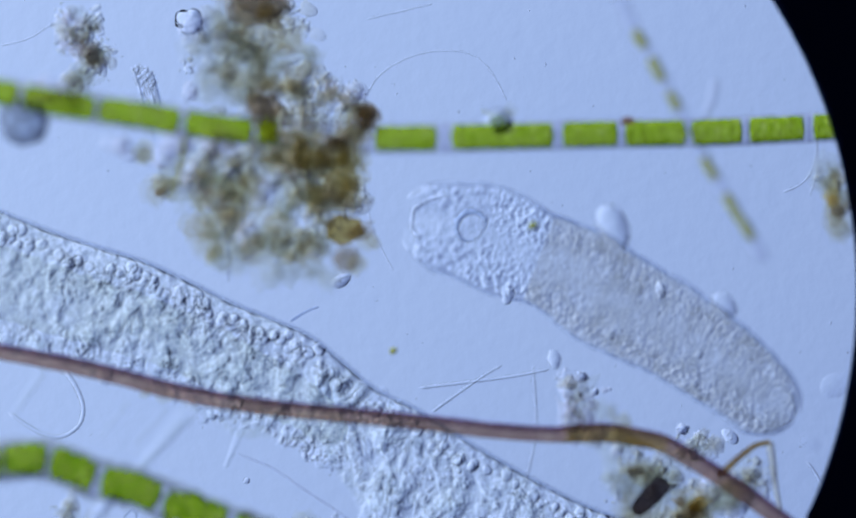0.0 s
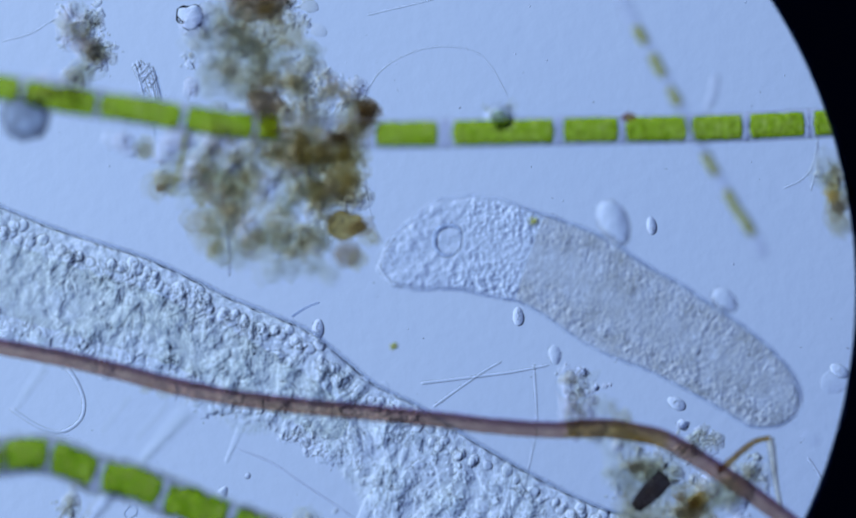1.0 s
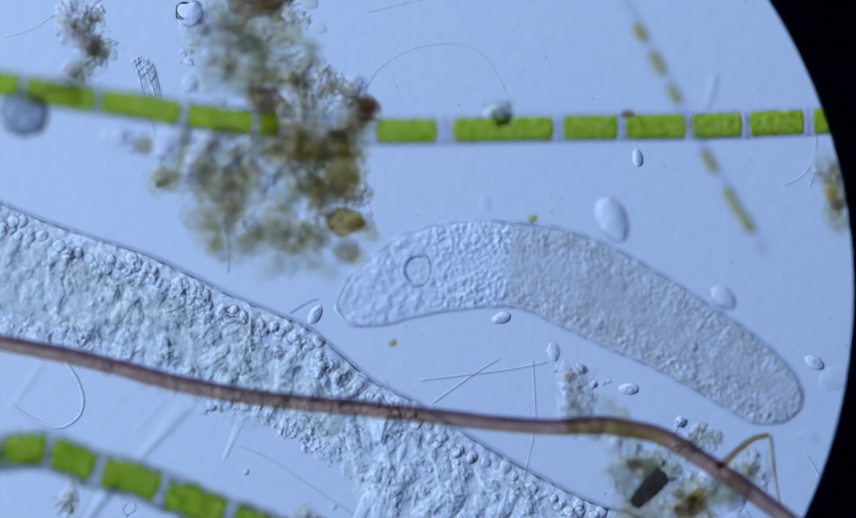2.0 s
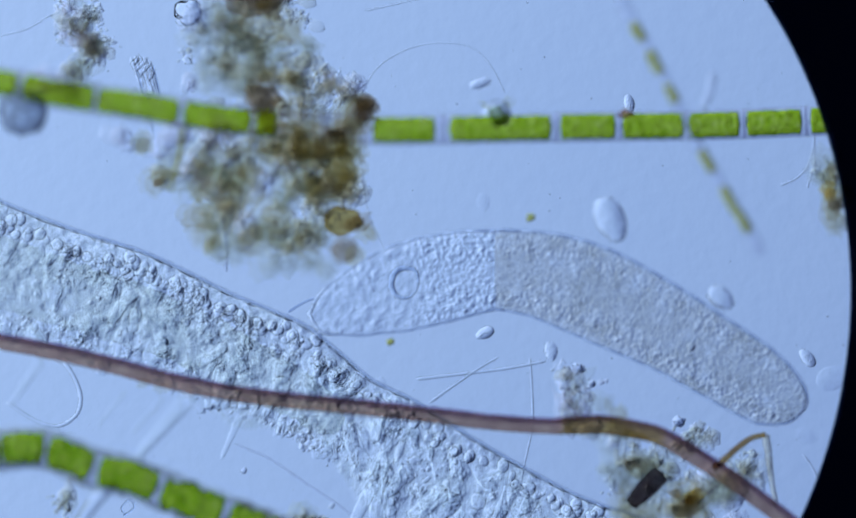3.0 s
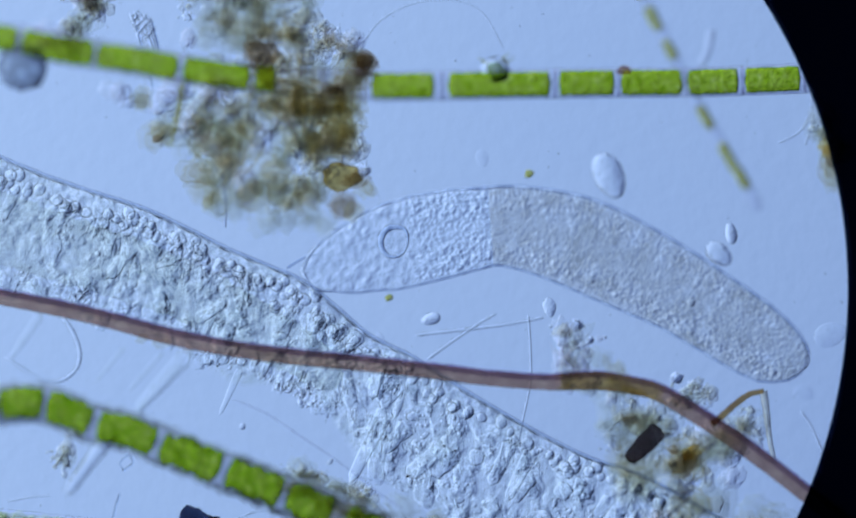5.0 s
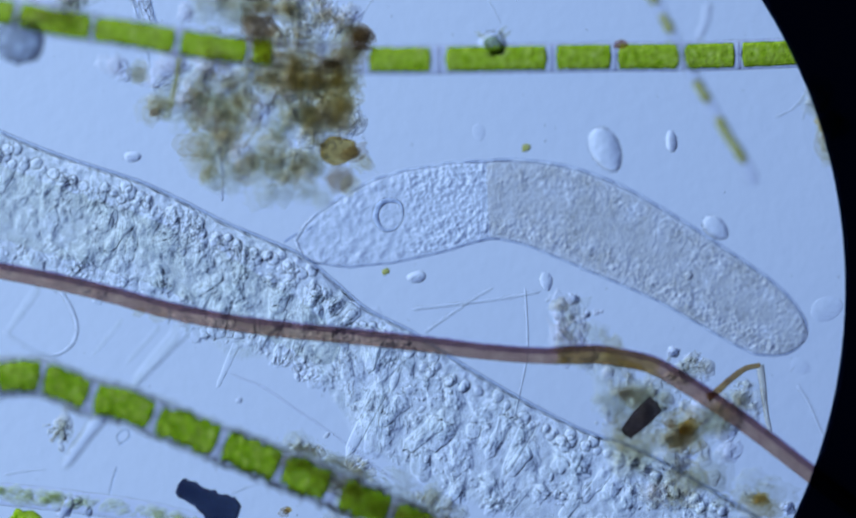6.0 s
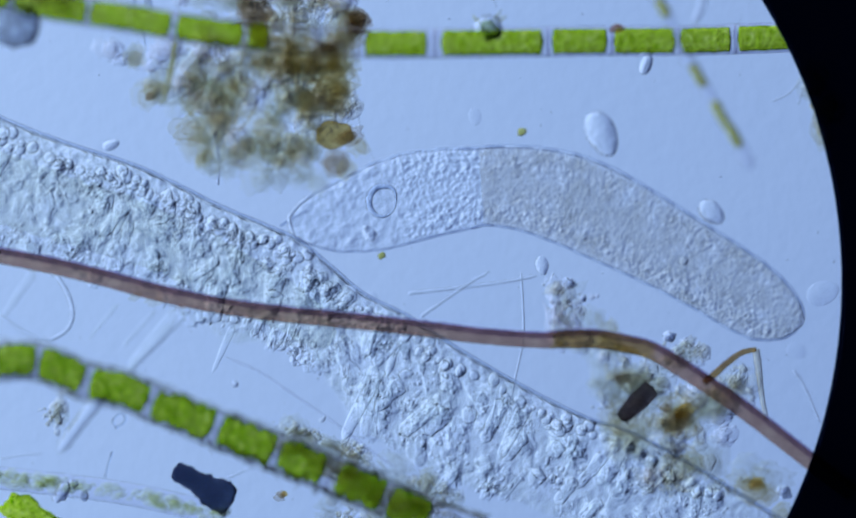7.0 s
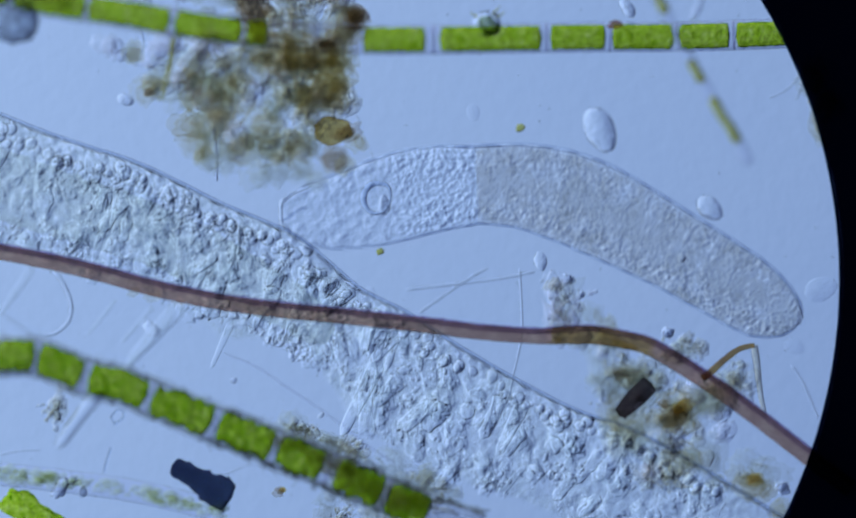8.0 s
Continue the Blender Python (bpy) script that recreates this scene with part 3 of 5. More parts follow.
    # pale folds of the tissue, all slanting one way
    for _ in range(34):
        s = rnd.uniform(0.05, 0.95)
        a, b = edge_pair(s)
        q = a + (b - a) * rnd.uniform(0.2, 0.72)
        turn = math.radians(rnd.gauss(118, 14))
        run, w = rnd.uniform(16, 50), rnd.uniform(9, 20)
        p = [(q[0] + math.cos(turn) * run * f, q[1] + math.sin(turn) * run * f, 0.11 + 0.006 * f) for f in np.linspace(-1, 1, 9)]
        part("fold", local(strand(p, np.linspace(w, w * rnd.uniform(0.4, 1), 9), w * 0.8, 14, ends=12, rough=3.5, seed=s, ridge=0.35), thing), FOLD, thing, "pale slanting fold")
    part("grain_mass", local(joined(beads), thing), BEAD, thing, "small clear grains in the tissue", kind="stuff")
    # olive-grey gut
    c = []
    for s in np.linspace(0.02, 0.56, 120):
        a, b = edge_pair(s)
        c.append([*(a + (b - a) * 0.46), 0.050])
    part("gut", local(strand(c, np.interp(np.linspace(0, 1, 120), [0, 0.3, 0.8, 1], [66, 60, 48, 30]), 17, 30, 2.3, ends=40, rough=5.0), thing), BELLY, thing, "olive-grey gut showing through the skin")
    # bristles
    for x0, y0, x1, y1, w in ((78, 655, 18, 742, 5), (352, 722, 248, 838, 9), (336, 745, 226, 866, 4), (444, 752, 404, 842, 4), (236, 546, 222, 590, 7), (212, 566, 186, 650, 5), (740, 778, 700, 830, 8), (716, 820, 642, 968, 9), (690, 836, 660, 900, 5), (540, 640, 505, 690, 6), (980, 900, 930, 1000, 8), (860, 1010, 790, 1090, 7), (845, 1062, 770, 1000, 5), (660, 950, 760, 975, 3), (232, 714, 174, 786, 2.5), (300, 726, 236, 800, 3), (655, 945, 640, 990, 4), (930, 1075, 985, 1015, 5)):
        p = [(x0 + (x1 - x0) * f, y0 + (y1 - y0) * f, (0.12 if x0 > 400 or y0 < 640 else 0.33)) for f in np.linspace(0, 1, 10)]
        part("bristle", local(strand(p, np.linspace(w * 1.9, w * 1.0, 10), w * 1.1, 16, ends=8, rough=0.8, ridge=0.25), thing), FOLD if x0 > 400 or y0 < 640 else VEIL, thing, "pale glassy bristle")
    return thing


pale_worm()


# ---- flatworm: rigid slices along a bending axis ----
REST = [(570, 588), (620, 560), (680, 532), (740, 517), (800, 508), (860, 498), (920, 492), (990, 505), (1050, 525), (1110, 550), (1230, 612), (1300, 655), (1370, 692), (1481, 745)]
# seconds, axis from head to tail, places of vacuole and gut's front
BENDS = [
    (0.0, [(753, 380), (795, 385), (845, 395), (899, 418), (954, 448), (1016, 474), (1073, 512), (1147, 554), (1213, 594), (1290, 646), (1359, 689), (1450, 748)], (860, 389), (979, 464)),
    (0.5, [(727, 456), (775, 427), (844, 412), (899, 425), (954, 450), (1015, 474), (1076, 513), (1145, 556), (1213, 596), (1291, 645), (1360, 688), (1451, 746)], (844, 412), (968, 458)),
    (1.0, [(696, 492), (744, 461), (814, 433), (873, 438), (923, 453), (983, 473), (1052, 509), (1122, 554), (1211, 602), (1290, 649), (1360, 689), (1455, 744)], (814, 433), (963, 466))] + [
    (1.5, [(661, 541), (714, 499), (780, 463), (843, 460), (913, 467), (982, 482), (1052, 515), (1121, 553), (1211, 602), (1290, 649), (1360, 689), (1459, 742)], (780, 463), (947, 473)),
    (2.8, [(571, 590), (621, 560), (679, 533), (744, 518), (804, 507), (864, 497), (921, 495), (989, 506), (1051, 526), (1111, 551), (1229, 613), (1299, 655), (1369, 692), (1477, 745)], (744, 518), (909, 495)),
    (3.5, REST, (735, 523), (905, 493))] + [
    (4.7, [(562, 591), (620, 557), (680, 532), (735, 522), (800, 510), (860, 500), (921, 494), (991, 507), (1051, 525), (1111, 550), (1232, 612), (1302, 655), (1372, 694), (1485, 745)], (725, 527), (901, 494)),
    (5.8, [(553, 585), (616, 555), (676, 532), (741, 519), (807, 508), (867, 496), (927, 493), (998, 506), (1058, 526), (1119, 551), (1239, 613), (1310, 656), (1380, 694), (1488, 746)], (722, 526), (902, 496))] + [
    (7.0, [(544, 570), (604, 553), (665, 537), (725, 524), (795, 510), (856, 502), (916, 497), (986, 506), (1057, 526), (1117, 551), (1238, 616), (1308, 656), (1379, 694), (1490, 746)], (717, 535), (898, 499)),
    (8.0, [(529, 550), (587, 547), (657, 536), (718, 526), (798, 511), (859, 504), (919, 502), (989, 510), (1060, 530), (1120, 555), (1241, 620), (1312, 661), (1382, 697), (1490, 749)], (708, 530), (891, 502)),
]


class Axis:
    """The worm's axis at one time: a place and a heading for each share of its resting length."""

    def __init__(self, points, vacuole, gut):
        self.c = curve(points, 600)
        self.run = np.concatenate([[0], np.cumsum(np.hypot(*np.diff(self.c, axis=0).T))])
        near = [self.run[int(np.argmin(np.hypot(*(self.c - np.array(q)).T)))] for q in (vacuole, gut)]
        self.marks = [0, near[0], near[1], self.run[-1]]

    def at(self, r):
        q = np.array([np.interp(r, self.run, self.c[:, k]) for k in (0, 1)])
        e = 12
        a = np.array([np.interp(r - e, self.run, self.c[:, k]) for k in (0, 1)])
        b = np.array([np.interp(r + e, self.run, self.c[:, k]) for k in (0, 1)])
        return q, math.atan2(-(b - a)[1], (b - a)[0])


HALF_X = [0, 3, 9, 18, 32, 52, 80, 120, 165, 220, 290, 345, 420, 490, 560, 640, 720, 800, 860, 900, 930, 950, 964, 972]
HALF_NORTH = [8, 14, 19, 26, 35, 43, 50, 60, 73, 80, 78, 72, 81, 89, 89, 85, 80, 77, 70, 59, 45, 31, 17, 5]
HALF_SOUTH = [14, 22, 30, 39, 49, 61, 74, 83, 88, 86, 80, 73, 75, 80, 82, 76, 70, 68, 71, 70, 58, 44, 25, 6]
rest_axis = Axis(REST, (735, 523), (905, 493))
WORM_END = rest_axis.run[-1]
AXES = [(t, Axis(p, v, g)) for t, p, v, g in BENDS]
# seconds, how much broader than at rest at seven stations from head to tail, mm of wrinkling
STATIONS = [0, 60, 140, 250, 345, 520, 972]
BREADTH = [(0.0, (2.0, 1.34, 1.08, 1.17, 1.20, 1.12, 1.08), 5.5), (0.5, (1.6, 1.15, 1.03, 1.13, 1.18, 1.10, 1.06), 4.5), (1.0, (1.0, 1.0, 1.0, 1.10, 1.18, 1.09, 1.04), 3.0), (1.5, (1.05, 1.0, 0.95, 1.04, 1.15, 1.06, 1.02), 2.0), (2.8, (1, 1, 1, 1, 1.02, 1.01, 1), 0.6), (7.0, (1, 1, 1, 1, 1, 1, 1), 0), (8.0, (1.18, 1.08, 0.98, 1, 1, 1, 1), 0)]


def half_width(r, hand):
    return float(np.interp(r / WORM_END * 972, HALF_X, HALF_NORTH if hand > 0 else HALF_SOUTH))


def spread(t, r, hand):
    """mm by which the north (1) or south (-1) half lies further out than at rest."""
    times = [row[0] for row in BREADTH]
    k = [np.interp(r / WORM_END * 972, STATIONS, row[1]) for row in BREADTH]
    fold = float(np.interp(t, times, [row[2] for row in BREADTH]))
    return (float(np.interp(t, times, k)) - 1) * half_width(r, hand) + fold * 1.6 * noise.noise(Vector((r * 0.031, hand * 3.0, 0.5)))


def sheet(rows, flip):
    """A skin over rows of places."""
    k = len(rows[0])
    faces = [(i * k + j, i * k + j + 1, (i + 1) * k + j + 1, (i + 1) * k + j) for i in range(len(rows) - 1) for j in range(k - 1)]
    return np.array([v for r in rows for v in r]), [f[::-1] for f in faces] if flip else faces


def smooth_step(x, a, b):
    x = min(1.0, max(0.0, (x - a) / (b - a)))
    return x * x * (3 - 2 * x)


def flatworm():
    """Lens-like slices, each of a north and a south half, that overlap and telescope as the worm shortens."""
    thing = empty("flatworm", 1050, 540, 0, "translucent blue-grey flatworm with a round vacuole, creeping and stretching its head", "flatworm")
    pieces = []
    gut = rest_axis.marks[2]
    mids = [(m, gut / 9, 0.0, gut) for m in np.linspace(0, gut, 10)] + [(m, (WORM_END - gut) / 15, gut, WORM_END) for m in np.linspace(gut, WORM_END, 16)]
    for mid, gap, low, high in mids:
        reach = 1.5 * gap
        rr = np.linspace(max(low, mid - reach), min(high, mid + reach), 34)
        q0, a0 = rest_axis.at(mid)
        base = Vector(spot(q0[0], q0[1], 0))
        for hand in (1, -1):
            tops, unders, full = [], [], []
            across = np.concatenate([np.linspace(-0.6, 0.8, 18), np.linspace(0.84, 1.0, 7)])
            for r in rr:
                # thickness fades towards the ends and the middle, so that neighbours together keep an even body
                along = max(0.0001, 0.5 + 0.5 * math.cos(math.pi * (r - mid) / reach))
                q, a = rest_axis.at(r)
                w = half_width(r, hand)
                side = Vector((-math.sin(a), math.cos(a), 0)) * hand
                top, under = [], []
                for u in across:
                    f = along * smooth_step(u, -0.6, 0.6)
                    h = min(5.5, 0.2 * w + 1) * f * (1 - max(0.0, u) ** 5) ** 0.5 + 0.01
                    p = Vector(spot(q[0], q[1], 0.075)) - base + side * (u * w / 1000)
                    top.append(p + Vector((0, 0, h / 1000)))
                    under.append(p - Vector((0, 0, h / 1000)))
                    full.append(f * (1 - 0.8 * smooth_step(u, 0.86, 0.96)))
                tops.append(top)
                unders.append(under)
            mat = GUT if low > 0 else HEAD if mid < 215 else BRAIN
            upper, lower = sheet(tops, hand > 0), sheet(unders, hand < 0)
            wall = (np.array([*tops[0], *unders[0], *tops[-1], *unders[-1]]), [(e + j, e + j + 1, e + m + j + 1, e + m + j) for m in (len(across),) for e in (0, 2 * m) for j in range(m - 1)])
            ob = part("slice", joined([upper, lower, wall]), mat, thing)
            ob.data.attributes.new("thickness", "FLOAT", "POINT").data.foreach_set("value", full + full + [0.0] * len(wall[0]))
            pieces.append((ob, mid, q0, a0, 0.0, hand))
            # darker strip added along the side, to shade the body's edge
            line = []
            for r in np.linspace(max(2.0, mid - 0.85 * gap), min(WORM_END - 3, mid + 0.85 * gap), 14):
                q, a = rest_axis.at(r)
                d = hand * (half_width(r, hand) - 2.0)
                line.append((q[0] - math.sin(a) * d, q[1] - math.cos(a) * d, 0.19 if hand > 0 else 0.15))
            v, f = strand(line, 5.2 if hand > 0 and mid > gut else 2.4 if mid < 60 else 4.0, 3.5, 8, ends=gap * 0.7)
            part("skin", (v - np.array(base), f), SIDE_SHADE, ob, "darker strip added for the shaded edge")
    # vacuole: a ring in the head, drawn out to a blunt corner;
    # shade on its upper left is put in by dark tint and thickness
    q0, a0 = rest_axis.at(rest_axis.marks[1])
    ring = []
    for i in range(48):
        t = 2 * math.pi * i / 48
        far = 1 + 0.16 * math.exp(-((t - 0.75) / 0.45) ** 2)
        c = Vector((0.0245 * far * math.cos(t), 0.0275 * far * math.sin(t), 0))
        out = c.normalized()
        ring.append([c + out * (0.0056 * (0.72 + 0.4 * math.cos(t - 2.7)) * math.cos(2 * math.pi * j / 10)) + Vector((0, 0, 0.0045 * math.sin(2 * math.pi * j / 10))) for j in range(10)])
    v, f = rings(ring + [ring[0]], 10, False)
    pieces.append((part("vacuole", (v, f), RIM, thing, "round vacuole with its shaded rim tinted dark"), rest_axis.marks[1], q0, a0, 0.098, 0))
    # bright speck in the tail
    r = WORM_END * 0.755
    q0, a0 = rest_axis.at(r)
    pieces.append((part("speck", lump(8, 0.6, 0.3, 3), BEAD, thing, "bright clear speck"), r, q0, a0, 0.090, 0))
    # clear lip round the front of the head
    q0, a0 = rest_axis.at(12)
    line = []
    for r, hand in [(x, 1) for x in (58, 44, 32, 22, 14, 8, 3)] + [(x, -1) for x in (3, 8, 14, 22)]:
        q, a = rest_axis.at(r)
        d = hand * (half_width(r, hand) - 1)
        line.append((q[0] - math.sin(a) * d, q[1] - math.cos(a) * d, 0.092))
    v, f = strand(curve(line, 60), 3.6, 3.0, 10, ends=16)
    pieces.append((part("lip", (v - np.array(spot(q0[0], q0[1], 0)), f), BEAD, thing, "clear rounded lip"), 12, q0, a0, 0.0, 0))
    return thing, pieces


worm, slices = flatworm()


# ---- detritus ----
def crumb(r, seed, stretch, turn, spread):
    """A crumb of several soft lobes."""
    rnd = random.Random(int(seed * 31) + 5)
    lobes = []
    for i, f in enumerate((0.86, 0.68, 0.5)):
        d = Vector((rnd.uniform(-0.34, 0.34) * r * stretch, rnd.uniform(-0.34, 0.34) * r, rnd.uniform(-1, 1) * spread)) / 1000
        d.rotate(Euler((0, 0, turn)))
        lobes.append(moved(lump(r * f, 0.45, 0.6, seed + i * 3.3, 3, stretch, turn + rnd.uniform(-0.5, 0.5), 1.8), d))
    return joined(lobes)


def clump(name, label, patches, lumps, grains, seed, fog=(), fields=(), pale=0.82, top=0.085, size=0.75, crumbs=0):
    """patches: (x, y, rx, ry, weight) that hold the fine grains, up to the height top;
    lumps: (x, y, radius, material, stretch, turn, height); fog: materials and number of loose soft lumps."""
    rnd = random.Random(seed)
    x0, y0 = patches[0][:2]
    thing = empty(name, x0, y0, 0, label, "detritus", "detritus")

    def place(where=patches):
        x, y, rx, ry, _w = rnd.choices(where, [p[4] for p in where])[0]
        a = rnd.uniform(0, 2 * math.pi)
        d = rnd.random() ** 0.5 if rnd.random() < 0.6 else min(1.2, abs(rnd.gauss(0, 0.6)))
        return x + rx * d * math.cos(a), y + ry * d * math.sin(a)

    dark, light = [], []
    while len(dark) + len(light) < grains:
        cx, cy = place()
        zc = rnd.uniform(0.004, top)
        for _ in range(rnd.randrange(4, 22)):
            r = min(8, rnd.lognormvariate(size, 0.5))
            q = moved(lump(r, 0.8, 0.7, rnd.random() * 99, 1 if r < 3.5 else 2, rnd.uniform(1, 2.0), rnd.uniform(0, 3)), spot(cx + rnd.gauss(0, 9), cy + rnd.gauss(0, 8), max(0.003, zc + rnd.gauss(0, 0.008))))
            (light if rnd.random() < pale else dark).append(q)
    part("grain_mass", local(joined(dark), thing), DEBRIS, thing, "loose brown and grey grains", kind="stuff")
    part("floc_mass", local(joined(light), thing), PALE, thing, "pale flocs between the grains", kind="stuff")
    if crumbs:
        bits = []
        for _ in range(crumbs):
            x, y = place()
            bits.append(moved(lump(rnd.uniform(6, 15), 0.7, 0.45, rnd.random() * 99, 2, rnd.uniform(1, 1.6), rnd.uniform(0, 3), 1.5), spot(x, y, rnd.uniform(0.01, 0.16))))
        part("crumb_mass", local(joined(bits), thing), CRUMB, thing, "olive-grey crumbs of humus", kind="stuff")
    loose = list(lumps)
    for material, number, low, high in fog:
        for _ in range(number):
            x, y = place(fields or patches)
            loose.append((x, y, rnd.uniform(10, 30), material, rnd.uniform(1, 1.6), rnd.uniform(0, 180), rnd.uniform(low, high)))
    for i, (x, y, r, material, st, turn, z) in enumerate(loose):
        ob = part("lump", crumb(r, seed * 7 + i, st, math.radians(turn), 4), material, thing)
        ob.location = spot(x, y, z) - thing.location
    return thing


clump("detritus_clump", "large olive-brown clump of humus lumps over the green filament",
      [(530, 140, 70, 34, 2), (635, 165, 42, 24, 0.6), (600, 140, 16, 18, 0.3), (560, 190, 50, 30, 1), (430, 260, 70, 40, 1.4), (545, 290, 50, 50, 1.6), (640, 345, 36, 28, 1), (420, 380, 50, 50, 1), (580, 370, 50, 50, 1.4), (450, 60, 110, 80, 2.4), (500, 240, 120, 80, 2), (520, 430, 90, 40, 0.8), (340, 310, 60, 40, 0.7), (480, 10, 90, 40, 1)],
      [(476, 178, 30, UMBER, 1.3, 0, 0.17), (501, 212, 38, OLIVE, 1.0, 60, 0.28), (487, 230, 30, OLIVE, 1.2, 0, 0.3), (583, 219, 28, SLATE, 1.0, 0, 0.36), (654, 216, 40, LUMP, 1.0, 0, 0.11), (652, 218, 39, SLATE, 1.0, 40, 0.12), (656, 214, 36, OLIVE, 1.0, 80, 0.12), (668, 194, 22, UMBER, 1.3, 0, 0.12), (670, 196, 19, UMBER, 1.2, 40, 0.13), (617, 249, 15, UMBER, 1.4, 30, 0.14), (618, 249, 12, SLATE, 1.4, 30, 0.15),
       (608, 290, 42, LUMP, 1.0, 50, 0.24), (632, 300, 36, OLIVE, 1.2, 70, 0.2), (497, 300, 44, SLATE, 1.1, 0, 0.3), (515, 262, 36, LUMP, 1.4, 10, 0.22)] + [(579, 332, 40, OLIVE, 1.0, 40, 0.25), (545, 245, 30, LUMP, 1.2, 0, 0.34), (555, 300, 30, SLATE, 1.2, 0, 0.3),
       (650, 412, 18, UMBER, 1.5, 20, 0.17), (672, 424, 17, OLIVE, 1.4, -40, 0.2),
       (505, 400, 34, OLIVE, 1.3, 0, 0.3), (426, 368, 30, LUMP, 1.2, 0, 0.3), (522, 364, 30, SLATE, 1.2, 0, 0.26), (565, 428, 27, LUMP, 1.3, -20, 0.2), (593, 442, 20, SLATE, 1.0, 0, 0.2), (629, 453, 25, UMBER, 1.2, 0, 0.36), (574, 478, 26, HAZE, 1.0, 80, 0.36), (643, 471, 20, OLIVE, 1.2, 70, 0.25)] + [(390, 421, 24, HAZE, 1.0, 0, 0.36),
       (487, 435, 30, HAZE, 1.2, 0, 0.3), (433, 457, 26, HAZE, 1.2, 60, 0.3), (600, 495, 24, HAZE, 1.0, 80, 0.36), (470, 350, 30, LUMP, 1.1, 0, 0.28), (398, 90, 38, SLATE, 1.1, 0, 0.3), (476, 112, 40, SLATE, 1.1, 30, 0.32), (440, 140, 36, SLATE, 1.2, 0, 0.26), (561, 88, 18, SLATE, 1.2, 0, 0.08), (387, 118, 34, SLATE, 1.0, 0, 0.3), (400, 150, 32, HAZE, 1.2, 0, 0.28), (375, 50, 30, SLATE, 1.1, 0, 0.3), (372, 145, 26, HAZE, 1.2, 0, 0.2), (415, 105, 34, HAZE, 1.0, 0, 0.25), (545, 222, 34, OLIVE, 1.2, 0, 0.26)] + [(600, 272, 34, LUMP, 1.2, 20, 0.2), (642, 268, 32, OLIVE, 1.0, 60, 0.18), (645, 240, 30, LUMP, 1.0, 0, 0.2), (606, 318, 34, OLIVE, 1.2, 0, 0.22), (640, 330, 28, LUMP, 1.1, 70, 0.2), (545, 340, 30, LUMP, 1.3, 0, 0.26), (300, 268, 30, ROSE, 1.4, 20, 0.2), (345, 282, 30, HAZE, 1.3, 0, 0.22), (330, 245, 26, ROSE, 1.4, 0, 0.24), (215, 245, 22, ROSE, 1.3, 0, 0.26), (370, 270, 28, ROSE, 1.3, 60, 0.2), (400, 330, 30, HAZE, 1.2, 0, 0.2), (600, 245, 36, LUMP, 1.0, 0, 0.3), (560, 260, 34, OLIVE, 1.2, 30, 0.3), (630, 225, 30, LUMP, 1.0, 0, 0.2)] + [
       (430, 50, 40, SLATE, 1.2, 0, 0.3), (530, 50, 36, OLIVE, 1.1, 0, 0.28), (400, 20, 32, SLATE, 1.2, 0, 0.3), (480, 20, 36, OLIVE, 1.2, 0, 0.3), (470, -4, 36, UMBER, 1.9, 0, 0.14), (365, 70, 28, HAZE, 1.2, 0, 0.3), (350, 155, 14, ROSE, 1.6, 100, 0.04),
       (287, 326, 24, LUMP, 1.1, 60, 0.2), (292, 334, 9, UMBER, 1.3, 0, 0.12), (261, 262, 20, SLATE, 1.2, 80, 0.2), (262, 263, 19, OLIVE, 1.2, 80, 0.22), (260, 262, 17, SLATE, 1.2, 70, 0.2), (285, 322, 26, LUMP, 1.2, 50, 0.22), (300, 300, 24, HAZE, 1.4, 60, 0.2), (330, 330, 28, HAZE, 1.4, 10, 0.2)] + [(236, 265, 15, ROSE, 1.3, 0, 0.2), (373, 367, 30, HAZE, 1.5, 10, 0.3), (400, 250, 30, ROSE, 1.3, 0, 0.25), (395, 200, 20, SLATE, 1.2, 0, 0.12), (632, 166, 24, ROSE, 1.6, 10, 0.06), (600, 138, 15, ROSE, 1.2, 60, 0.05)],
      2000, 3, ((LUMP, 26, 0.1, 0.4), (OLIVE, 18, 0.1, 0.4), (HAZE, 70, 0.08, 0.4), (SLATE, 22, 0.1, 0.4), (ROSE, 20, 0.05, 0.25)),
      [(430, 300, 60, 60, 1.5), (415, 400, 60, 70, 2), (500, 440, 90, 50, 1.6), (570, 340, 90, 70, 1.5), (580, 265, 75, 75, 1.9), (430, 60, 90, 80, 1.8), (500, 110, 80, 60, 1.2), (370, 310, 60, 50, 1)], pale=0.9, crumbs=420)
clump("detritus_clump", "small grey-brown crumbly clump of detritus beside the green filament",
      [(145, 45, 42, 42, 3), (178, 88, 24, 22, 1.5), (138, 128, 28, 14, 0.8)],
      [(120, 40, 18, HAZE, 1.2, 0, 0.09), (150, 62, 18, ROSE, 1.1, 0, 0.06), (165, 35, 20, SLATE, 1.3, 50, 0.09), (174, 96, 10, OLIVE, 1.3, 0, 0.1), (128, 138, 22, SLATE, 1.5, 5, 0.2), (60, 150, 30, ROSE, 1.7, -10, 0.34), (110, 165, 30, ROSE, 1.9, -12, 0.34), (160, 185, 28, HAZE, 1.8, -12, 0.34), (135, 125, 18, SLATE, 1.5, 10, 0.16), (140, 5, 16, SLATE, 1.2, 0, 0.1)], 560, 5, ((HAZE, 4, 0.05, 0.12), (ROSE, 8, 0.05, 0.1)), pale=0.9, top=0.06, crumbs=26)
